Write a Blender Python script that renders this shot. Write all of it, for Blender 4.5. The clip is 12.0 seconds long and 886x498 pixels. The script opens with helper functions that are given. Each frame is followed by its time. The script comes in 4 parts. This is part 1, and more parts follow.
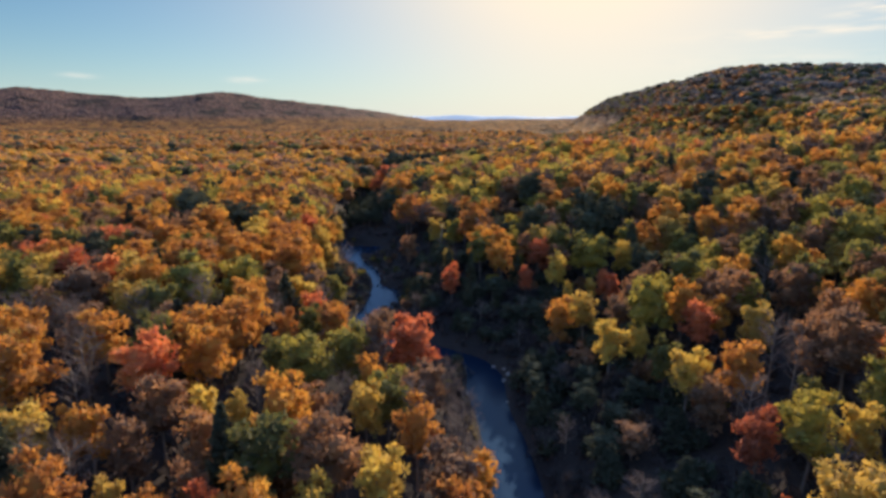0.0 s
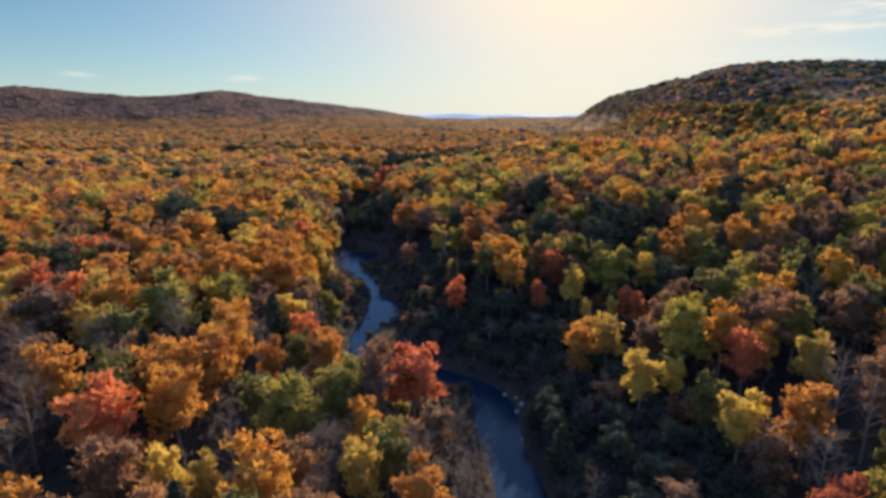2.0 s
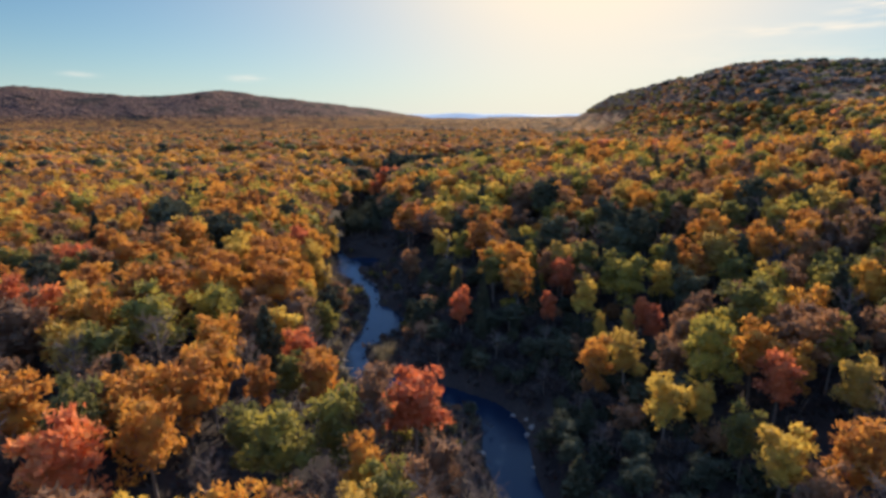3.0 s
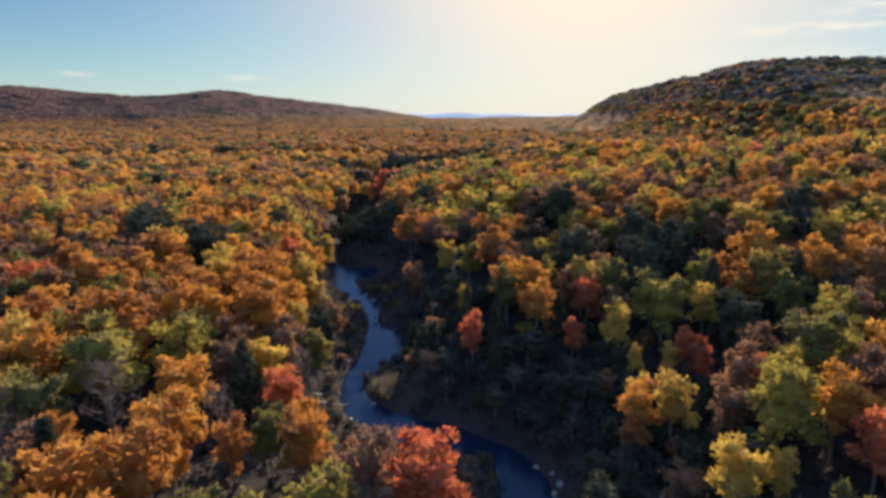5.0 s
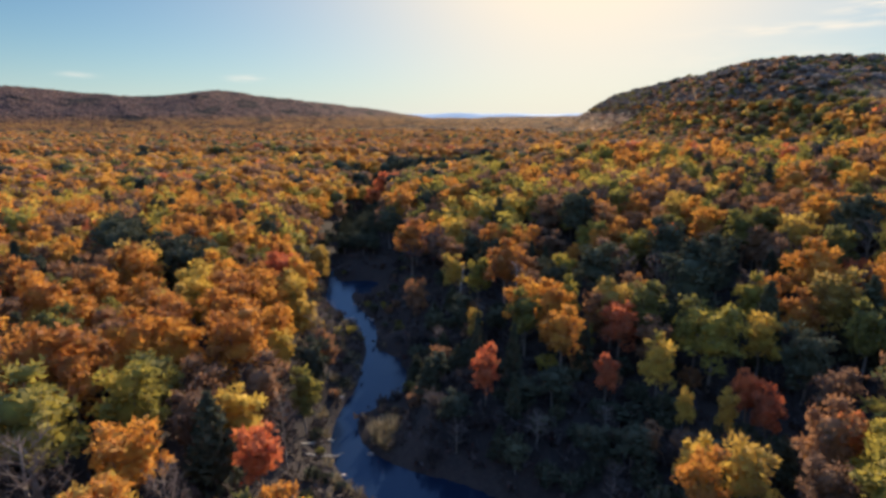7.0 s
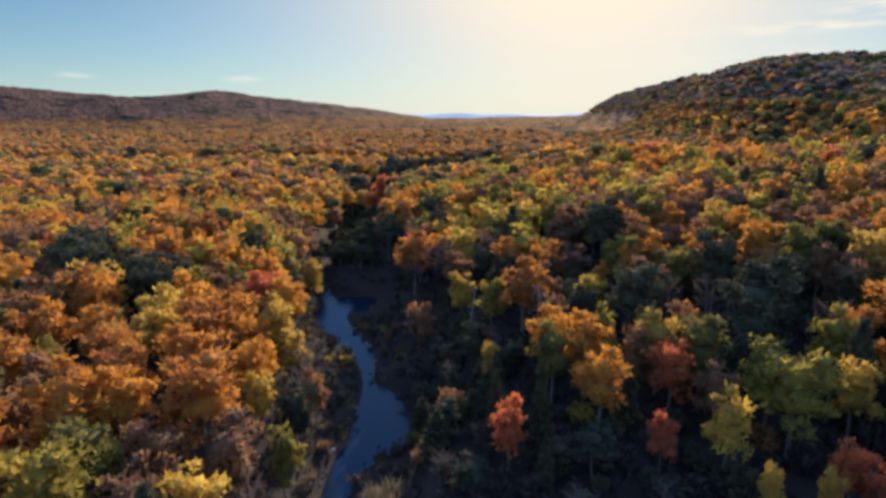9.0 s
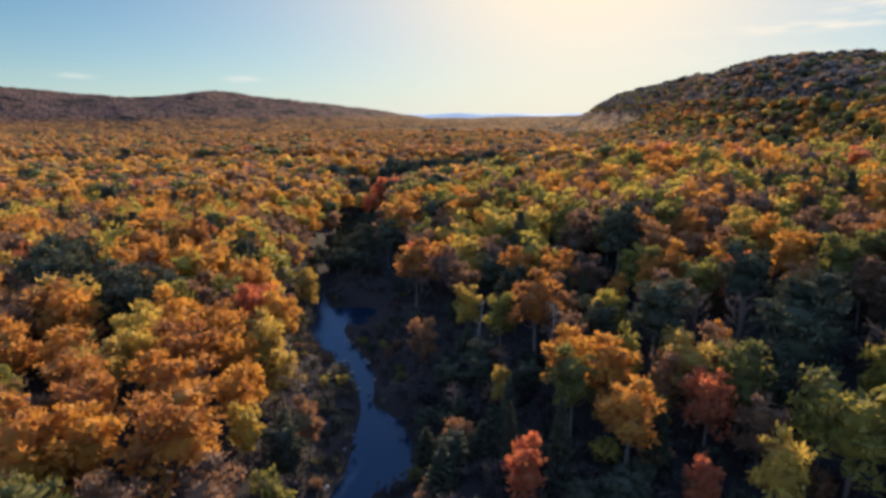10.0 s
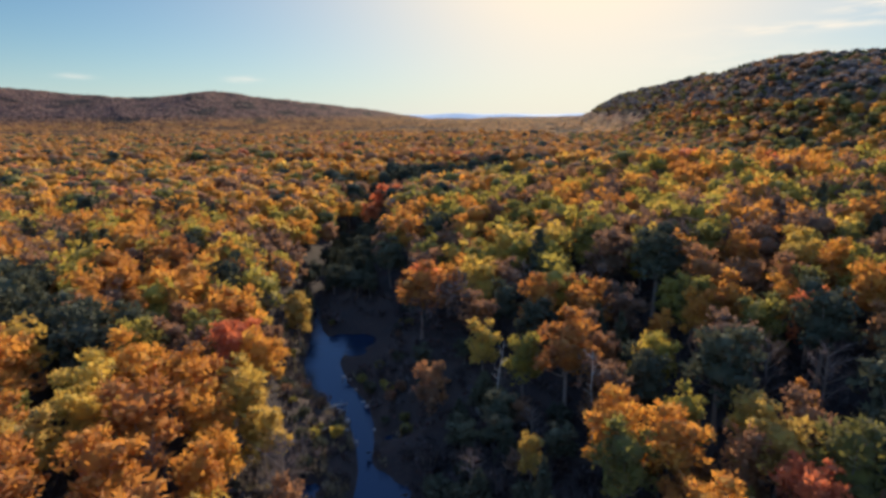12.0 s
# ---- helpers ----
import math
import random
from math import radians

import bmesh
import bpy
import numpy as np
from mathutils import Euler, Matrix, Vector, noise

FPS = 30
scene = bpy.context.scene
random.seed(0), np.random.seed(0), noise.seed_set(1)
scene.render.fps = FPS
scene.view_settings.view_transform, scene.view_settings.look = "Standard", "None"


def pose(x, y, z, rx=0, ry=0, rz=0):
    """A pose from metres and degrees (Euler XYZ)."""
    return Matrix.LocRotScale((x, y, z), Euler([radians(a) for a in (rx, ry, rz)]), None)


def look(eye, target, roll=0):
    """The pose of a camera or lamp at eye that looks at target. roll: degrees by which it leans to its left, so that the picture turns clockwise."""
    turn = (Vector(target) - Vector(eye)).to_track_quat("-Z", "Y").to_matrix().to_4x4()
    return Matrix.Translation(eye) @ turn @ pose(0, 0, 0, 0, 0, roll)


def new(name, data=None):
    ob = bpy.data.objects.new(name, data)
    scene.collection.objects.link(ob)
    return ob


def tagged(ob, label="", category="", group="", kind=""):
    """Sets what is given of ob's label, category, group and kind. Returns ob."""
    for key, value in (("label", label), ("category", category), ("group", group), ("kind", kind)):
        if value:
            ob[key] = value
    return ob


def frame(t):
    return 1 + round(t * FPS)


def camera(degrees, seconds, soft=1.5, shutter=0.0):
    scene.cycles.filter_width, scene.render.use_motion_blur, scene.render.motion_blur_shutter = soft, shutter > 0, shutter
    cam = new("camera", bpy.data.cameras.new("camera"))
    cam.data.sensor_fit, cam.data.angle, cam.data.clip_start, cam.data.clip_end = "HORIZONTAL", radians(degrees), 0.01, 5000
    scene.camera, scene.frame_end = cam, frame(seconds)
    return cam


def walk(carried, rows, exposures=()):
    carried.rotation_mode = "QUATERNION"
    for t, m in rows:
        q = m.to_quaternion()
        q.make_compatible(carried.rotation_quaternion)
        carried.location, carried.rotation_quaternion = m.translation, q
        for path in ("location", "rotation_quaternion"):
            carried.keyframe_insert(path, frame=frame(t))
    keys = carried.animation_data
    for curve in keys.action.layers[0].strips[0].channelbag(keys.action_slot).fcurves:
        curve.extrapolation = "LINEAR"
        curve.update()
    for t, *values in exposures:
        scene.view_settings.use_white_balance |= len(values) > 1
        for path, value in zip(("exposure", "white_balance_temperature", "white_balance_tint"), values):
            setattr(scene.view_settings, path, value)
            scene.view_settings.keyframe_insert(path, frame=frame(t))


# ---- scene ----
cam = camera(77.7, 12.0, soft=3.3)
METRES, EYE, TILT, LEAN, TURN = 100.0, 56.0, -13.6, 0.0, 0.0
ROWS = [
    (0.0, 0.0, 0.0, 0.0, 0.0, 0.0, 0.0),
    (0.5, -0.0023, 0.0308, 0.0085, 0.02, -0.05, 0.01),
    (1.0, -0.0049, 0.0601, 0.0162, 0.03, -0.1, 0.04),
    (1.5, -0.0076, 0.0909, 0.0247, 0.03, -0.14, 0.04),
    (2.0, -0.0105, 0.127, 0.0342, 0.02, -0.17, 0.08),
    (2.5, -0.0139, 0.1647, 0.0438, 0.05, -0.19, 0.1),
    (3.0, -0.0172, 0.2042, 0.0541, 0.08, -0.2, 0.12),
    (5.0, -0.0359, 0.3624, 0.0909, -0.02, -0.23, 0.15),
    (5.5, -0.04, 0.4028, 0.1003, -0.01, -0.23, 0.16),
    (6.0, -0.0431, 0.4406, 0.1095, -0.0, -0.25, 0.2),
    (6.5, -0.0467, 0.4818, 0.1192, -0.01, -0.24, 0.24),
    (7.0, -0.0508, 0.5261, 0.1289, -0.03, -0.22, 0.24),
    (9.0, -0.0686, 0.7063, 0.168, -0.08, -0.2, 0.34),
    (9.5, -0.0727, 0.7497, 0.1779, -0.09, -0.21, 0.38),
    (10.0, -0.0777, 0.7976, 0.1904, -0.1, -0.2, 0.41),
    (10.5, -0.0825, 0.8374, 0.2026, -0.12, -0.19, 0.45),
    (11.0, -0.0872, 0.8765, 0.2152, -0.13, -0.22, 0.47),
    (11.5, -0.0922, 0.9209, 0.2287, -0.12, -0.21, 0.49),
    (12.0, -0.0977, 0.9647, 0.2421, -0.13, -0.18, 0.46),
]
walk(cam, [(t, pose(0, 0, EYE, TILT, LEAN, TURN) @ pose(METRES * x, METRES * y, METRES * z, 90 + pitch, roll, yaw)) for t, x, y, z, yaw, pitch, roll in ROWS])

# ---- light ----
SUN_AZ, SUN_EL = 14.0, 21.0                       # degrees right of +y, and above the horizon
SUN_DIR = Vector((math.sin(radians(SUN_AZ)) * math.cos(radians(SUN_EL)), math.cos(radians(SUN_AZ)) * math.cos(radians(SUN_EL)), math.sin(radians(SUN_EL))))
scene.view_settings.exposure = 0.96

world = bpy.data.worlds.new("sky")
scene.world = world
world.use_nodes = True
wt = world.node_tree
wt.nodes.clear()


def wmath(op, a, b=None, clamp=False):
    n = wt.nodes.new("ShaderNodeMath")
    n.operation, n.use_clamp = op, clamp
    for i, v in enumerate((a, b)):
        if v is None:
            continue
        if hasattr(v, "is_linked"):
            wt.links.new(v, n.inputs[i])
        else:
            n.inputs[i].default_value = v
    return n.outputs[0]


sky = wt.nodes.new("ShaderNodeTexSky")
sky.sky_type, sky.sun_disc = "NISHITA", False
sky.sun_elevation, sky.sun_rotation = radians(SUN_EL), radians(SUN_AZ)
sky.air_density, sky.dust_density, sky.ozone_density = 1.0, 0.0, 2.5
coord = wt.nodes.new("ShaderNodeTexCoord")
norm = wt.nodes.new("ShaderNodeVectorMath")
norm.operation = "NORMALIZE"
wt.links.new(coord.outputs["Generated"], norm.inputs[0])
dot = wt.nodes.new("ShaderNodeVectorMath")
dot.operation = "DOT_PRODUCT"
wt.links.new(norm.outputs[0], dot.inputs[0])
dot.inputs[1].default_value = SUN_DIR
toward = wmath("MAXIMUM", dot.outputs["Value"], 0.0)
wide = wmath("MULTIPLY", wmath("POWER", toward, 7.0), 0.82)
tight = wmath("POWER", toward, 24.0)
split = wt.nodes.new("ShaderNodeSeparateXYZ")
wt.links.new(norm.outputs[0], split.inputs[0])
# thin high cloud: soft drawn-out wisps, at (degrees right of +y, degrees up, half width, half height, thickness)
WISPS = [(-32.3, 3.3, 1.1, 0.22, 0.55), (-18.9, 3.3, 1.3, 0.24, 0.9), (31.0, 6.8, 8.0, 0.40, 0.9), (36.3, 8.0, 2.6, 0.6, 1.1), (29.0, 4.6, 9.0, 0.8, 0.4),
         (50.0, 14.0, 16.0, 1.2, 0.5), (-60.0, 12.0, 14.0, 0.9, 0.4), (5.0, 30.0, 20.0, 2.0, 0.35), (160.0, 20.0, 20.0, 2.0, 0.4)]
azim = wmath("MULTIPLY", wmath("ARCTAN2", split.outputs["X"], split.outputs["Y"]), 57.2958)
elev = wmath("MULTIPLY", wmath("ARCSINE", split.outputs["Z"]), 57.2958)
stretch = wt.nodes.new("ShaderNodeMapping")
stretch.inputs["Scale"].default_value = (5.0, 5.0, 40.0)
wt.links.new(norm.outputs[0], stretch.inputs["Vector"])
puff = wt.nodes.new("ShaderNodeTexNoise")
puff.inputs["Scale"].default_value, puff.inputs["Detail"].default_value = 4.0, 6.0
wt.links.new(stretch.outputs[0], puff.inputs["Vector"])
torn = wmath("MULTIPLY", wmath("SUBTRACT", puff.outputs["Fac"], 0.36), 3.2, True)
veil = 0.0
for az, el, wa, we, thick in WISPS:
    p = wmath("POWER", wmath("DIVIDE", wmath("ABSOLUTE", wmath("SUBTRACT", azim, az)), wa), 2.0)
    q = wmath("POWER", wmath("DIVIDE", wmath("ABSOLUTE", wmath("SUBTRACT", elev, el)), we), 2.0)
    veil = wmath("ADD", veil, wmath("MULTIPLY", wmath("EXPONENT", wmath("MULTIPLY", wmath("ADD", p, q), -1.0)), thick))
veil = wmath("MULTIPLY", veil, torn, True)


def mix_rgb(mode, fac, a, b):
    n = wt.nodes.new("ShaderNodeMixRGB")
    n.blend_type = mode
    for slot, v in zip((n.inputs[0], n.inputs[1], n.inputs[2]), (fac, a, b)):
        if hasattr(v, "is_linked"):
            wt.links.new(v, slot)
        else:
            slot.default_value = v
    return n.outputs[0]


SKY_STRENGTH = 0.040
tinted = mix_rgb("MULTIPLY", 1.0, sky.outputs[0], (SKY_STRENGTH * 0.62, SKY_STRENGTH * 0.95, SKY_STRENGTH * 1.12, 1))
# upper sky, out of view, brightened beyond the sky model to fill shadows
lifted = mix_rgb("MULTIPLY", 1.0, sky.outputs[0], (SKY_STRENGTH * 5.2, SKY_STRENGTH * 5.0, SKY_STRENGTH * 5.1, 1))
overhead = wt.nodes.new("ShaderNodeMapRange")
overhead.interpolation_type = "SMOOTHSTEP"
overhead.inputs["From Min"].default_value, overhead.inputs["From Max"].default_value = 10.0, 45.0
wt.links.new(elev, overhead.inputs["Value"])
scaled = mix_rgb("MIX", overhead.outputs[0], tinted, lifted)
haze = wmath("MULTIPLY", wmath("EXPONENT", wmath("MULTIPLY", wmath("ABSOLUTE", elev), -0.26)), 0.75)
hazy = mix_rgb("MIX", haze, scaled, (0.355, 0.38, 0.385, 1))
cloudy = mix_rgb("MIX", veil, hazy, (0.53, 0.49, 0.435, 1))
pale = mix_rgb("MIX", wide, cloudy, (0.52, 0.47, 0.39, 1))
total = mix_rgb("MIX", tight, pale, (0.62, 0.50, 0.36, 1))
back = wt.nodes.new("ShaderNodeBackground")
back.inputs["Strength"].default_value = 1.0
wt.links.new(total, back.inputs["Color"])
wout = wt.nodes.new("ShaderNodeOutputWorld")
wt.links.new(back.outputs[0], wout.inputs["Surface"])

sun = new("sun", bpy.data.lights.new("sun", "SUN"))
sun.data.energy, sun.data.angle, sun.data.color = 5.0, radians(0.6), (1.0, 0.80, 0.57)
sun.matrix_world = look(SUN_DIR * 500, (0, 0, 0))

# ---- materials ----


def node_material(name):
    m = bpy.data.materials.new(name)
    m.use_nodes = True
    m.node_tree.nodes.clear()
    return m, m.node_tree


def add(nt, kind, ins=(), **props):
    n = nt.nodes.new(kind)
    for k, v in ins:
        if hasattr(v, "is_linked"):
            nt.links.new(v, n.inputs[k])
        else:
            n.inputs[k].default_value = v
    return n


def ramp(nt, fac, stops):
    r = nt.nodes.new("ShaderNodeValToRGB")
    nt.links.new(fac, r.inputs[0])
    el = r.color_ramp.elements
    while len(el) < len(stops):
        el.new(0.5)
    for e, (p, c) in zip(el, stops):
        e.position, e.color = p, (*c, 1)
    return r.outputs[0]


def calc(nt, op, a, b):
    n = nt.nodes.new("ShaderNodeMath")
    n.operation = op
    for i, v in enumerate((a, b)):
        if hasattr(v, "is_linked"):
            nt.links.new(v, n.inputs[i])
        else:
            n.inputs[i].default_value = v
    return n.outputs[0]


def leaf_material(name, stops, thin=0.44, rough=0.6, spread=1.0, sheen=0.14):
    """Leaves: each leaf cluster and each tree takes its own shade; light shows through them."""
    m, nt = node_material(name)
    geo = nt.nodes.new("ShaderNodeNewGeometry")
    info = nt.nodes.new("ShaderNodeObjectInfo")
    patch = add(nt, "ShaderNodeTexNoise", (("Vector", geo.outputs["Position"]), ("Scale", 0.11), ("Detail", 2.0)))
    fine = add(nt, "ShaderNodeTexNoise", (("Vector", geo.outputs["Position"]), ("Scale", 0.9), ("Detail", 2.0)))
    a = calc(nt, "MULTIPLY", geo.outputs["Random Per Island"], 0.26 * spread)
    b = calc(nt, "MULTIPLY", info.outputs["Random"], 0.44 * spread)
    c = calc(nt, "MULTIPLY", calc(nt, "SUBTRACT", patch.outputs["Fac"], 0.5), 1.0 * spread)
    d = calc(nt, "MULTIPLY", calc(nt, "SUBTRACT", fine.outputs["Fac"], 0.5), 0.5 * spread)
    f = calc(nt, "ADD", calc(nt, "ADD", a, b), calc(nt, "ADD", c, d))
    f = calc(nt, "ADD", f, 0.5 - 0.37 * spread)
    col = ramp(nt, f, stops)
    skin = add(nt, "ShaderNodeBsdfPrincipled", (("Base Color", col), ("Roughness", rough), ("Specular IOR Level", 0.0), ("Sheen Weight", sheen), ("Sheen Roughness", 0.7)))
    lit = add(nt, "ShaderNodeBsdfTranslucent", (("Color", col),))
    both = add(nt, "ShaderNodeMixShader", ((0, thin), (1, skin.outputs[0]), (2, lit.outputs[0])))
    end = add(nt, "ShaderNodeOutputMaterial", (("Surface", both.outputs[0]),))
    return m


LEAF = {
    "red": leaf_material("red_leaves", [(0.0, (0.28, 0.090, 0.052)), (0.35, (0.52, 0.145, 0.062)), (0.7, (0.68, 0.215, 0.078)), (1.0, (0.72, 0.34, 0.10))]),
    "orange": leaf_material("orange_leaves", [(0.0, (0.22, 0.085, 0.042)), (0.3, (0.42, 0.176, 0.045)), (0.6, (0.58, 0.270, 0.048)), (1.0, (0.68, 0.405, 0.070))]),
    "yellow": leaf_material("yellow_leaves", [(0.0, (0.30, 0.20, 0.070)), (0.4, (0.50, 0.33, 0.070)), (0.75, (0.65, 0.45, 0.085)), (1.0, (0.72, 0.55, 0.12))]),
    "green": leaf_material("olive_leaves", [(0.0, (0.085, 0.085, 0.034)), (0.4, (0.18, 0.165, 0.044)), (0.75, (0.34, 0.275, 0.052)), (1.0, (0.55, 0.39, 0.065))]),
    "brown": leaf_material("russet_leaves", [(0.0, (0.115, 0.076, 0.062)), (0.4, (0.21, 0.120, 0.075)), (0.75, (0.36, 0.175, 0.078)), (1.0, (0.50, 0.25, 0.085))]),
    "dark": leaf_material("conifer_needles", [(0.0, (0.038, 0.044, 0.033)), (0.5, (0.070, 0.078, 0.054)), (1.0, (0.122, 0.122, 0.072))], thin=0.2, sheen=0.04),
    "bare": leaf_material("bare_twigs", [(0.0, (0.075, 0.062, 0.066)), (0.5, (0.12, 0.098, 0.10)), (1.0, (0.19, 0.155, 0.15))], thin=0.3, rough=0.85, sheen=0.05),
    # lighter, greyer copy of the twigs that imitates haze on far trees
    "grey": leaf_material("haze_grey_twigs", [(0.0, (0.10, 0.085, 0.085)), (0.5, (0.16, 0.135, 0.13)), (1.0, (0.24, 0.20, 0.185))], thin=0.3, rough=0.85, sheen=0.14),
    # darker copy of the bare twigs, shade put into the colour
    "shade_brush": leaf_material("shade_dark_twigs", [(0.0, (0.045, 0.040, 0.044)), (0.5, (0.072, 0.062, 0.065)), (1.0, (0.11, 0.094, 0.088))], thin=0.2, rough=0.9, sheen=0.0),
}


def bark_material():
    m, nt = node_material("bark")
    geo = nt.nodes.new("ShaderNodeNewGeometry")
    info = nt.nodes.new("ShaderNodeObjectInfo")
    st = add(nt, "ShaderNodeMapping", (("Vector", geo.outputs["Position"]), ("Scale", (6.0, 6.0, 1.2))))
    n = add(nt, "ShaderNodeTexNoise", (("Vector", st.outputs[0]), ("Scale", 2.0), ("Detail", 5.0)))
    f = calc(nt, "ADD", calc(nt, "MULTIPLY", info.outputs["Random"], 0.3), calc(nt, "MULTIPLY", n.outputs["Fac"], 0.8))
    col = ramp(nt, f, [(0.2, (0.08, 0.065, 0.058)), (0.6, (0.19, 0.16, 0.14)), (1.0, (0.34, 0.30, 0.27))])
    bump = add(nt, "ShaderNodeBump", (("Strength", 0.6), ("Distance", 0.05), ("Height", n.outputs["Fac"])))
    p = add(nt, "ShaderNodeBsdfPrincipled", (("Base Color", col), ("Roughness", 0.9), ("Normal", bump.outputs[0])))
    add(nt, "ShaderNodeOutputMaterial", (("Surface", p.outputs[0]),))
    return m


def litter_material():
    """Forest floor: fallen leaves over dark soil; pale dry grass in patches by the water."""
    m, nt = node_material("leaf_litter")
    geo = nt.nodes.new("ShaderNodeNewGeometry")
    big = add(nt, "ShaderNodeTexNoise", (("Vector", geo.outputs["Position"]), ("Scale", 0.05), ("Detail", 4.0)))
    small = add(nt, "ShaderNodeTexNoise", (("Vector", geo.outputs["Position"]), ("Scale", 1.4), ("Detail", 6.0), ("Roughness", 0.7)))
    f = calc(nt, "ADD", calc(nt, "MULTIPLY", big.outputs["Fac"], 0.5), calc(nt, "MULTIPLY", small.outputs["Fac"], 0.5))
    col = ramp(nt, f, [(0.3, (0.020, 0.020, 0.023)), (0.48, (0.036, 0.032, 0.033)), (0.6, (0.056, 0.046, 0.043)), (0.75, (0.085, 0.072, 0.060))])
    bump = add(nt, "ShaderNodeBump", (("Strength", 0.8), ("Distance", 0.15), ("Height", small.outputs["Fac"])))
    p = add(nt, "ShaderNodeBsdfPrincipled", (("Base Color", col), ("Roughness", 0.95), ("Specular IOR Level", 0.05), ("Normal", bump.outputs[0])))
    add(nt, "ShaderNodeOutputMaterial", (("Surface", p.outputs[0]),))
    return m


def grass_material(name, stops):
    m, nt = node_material(name)
    geo = nt.nodes.new("ShaderNodeNewGeometry")
    n = add(nt, "ShaderNodeTexNoise", (("Vector", geo.outputs["Position"]), ("Scale", 0.25), ("Detail", 3.0)))
    f = calc(nt, "ADD", calc(nt, "MULTIPLY", geo.outputs["Random Per Island"], 0.5), calc(nt, "MULTIPLY", n.outputs["Fac"], 0.5))
    col = ramp(nt, f, stops)
    p = add(nt, "ShaderNodeBsdfPrincipled", (("Base Color", col), ("Roughness", 0.8)))
    t = add(nt, "ShaderNodeBsdfTranslucent", (("Color", col),))
    mx = add(nt, "ShaderNodeMixShader", ((0, 0.3), (1, p.outputs[0]), (2, t.outputs[0])))
    add(nt, "ShaderNodeOutputMaterial", (("Surface", mx.outputs[0]),))
    return m


def water_material():
    """Dark, faintly blue water under a smooth surface with slight ripples."""
    m, nt = node_material("river_water")
    geo = nt.nodes.new("ShaderNodeNewGeometry")
    n = add(nt, "ShaderNodeTexNoise", (("Vector", geo.outputs["Position"]), ("Scale", 0.8), ("Detail", 3.0)))
    n2 = add(nt, "ShaderNodeTexNoise", (("Vector", geo.outputs["Position"]), ("Scale", 0.12), ("Detail", 2.0)))
    bump = add(nt, "ShaderNodeBump", (("Strength", 0.35), ("Distance", 0.08), ("Height", n.outputs["Fac"])))
    rough = calc(nt, "ADD", calc(nt, "MULTIPLY", n2.outputs["Fac"], 0.2), 0.08)
    deep = add(nt, "ShaderNodeBsdfDiffuse", (("Color", (0.008, 0.017, 0.040, 1)), ("Normal", bump.outputs[0])))
    shine = add(nt, "ShaderNodeBsdfGlossy", (("Color", (0.24, 0.50, 1.0, 1)), ("Roughness", rough), ("Normal", bump.outputs[0])))
    fres = add(nt, "ShaderNodeFresnel", (("IOR", 1.34), ("Normal", bump.outputs[0])))
    mx = add(nt, "ShaderNodeMixShader", ((0, fres.outputs[0]), (1, deep.outputs[0]), (2, shine.outputs[0])))
    add(nt, "ShaderNodeOutputMaterial", (("Surface", mx.outputs[0]),))
    return m


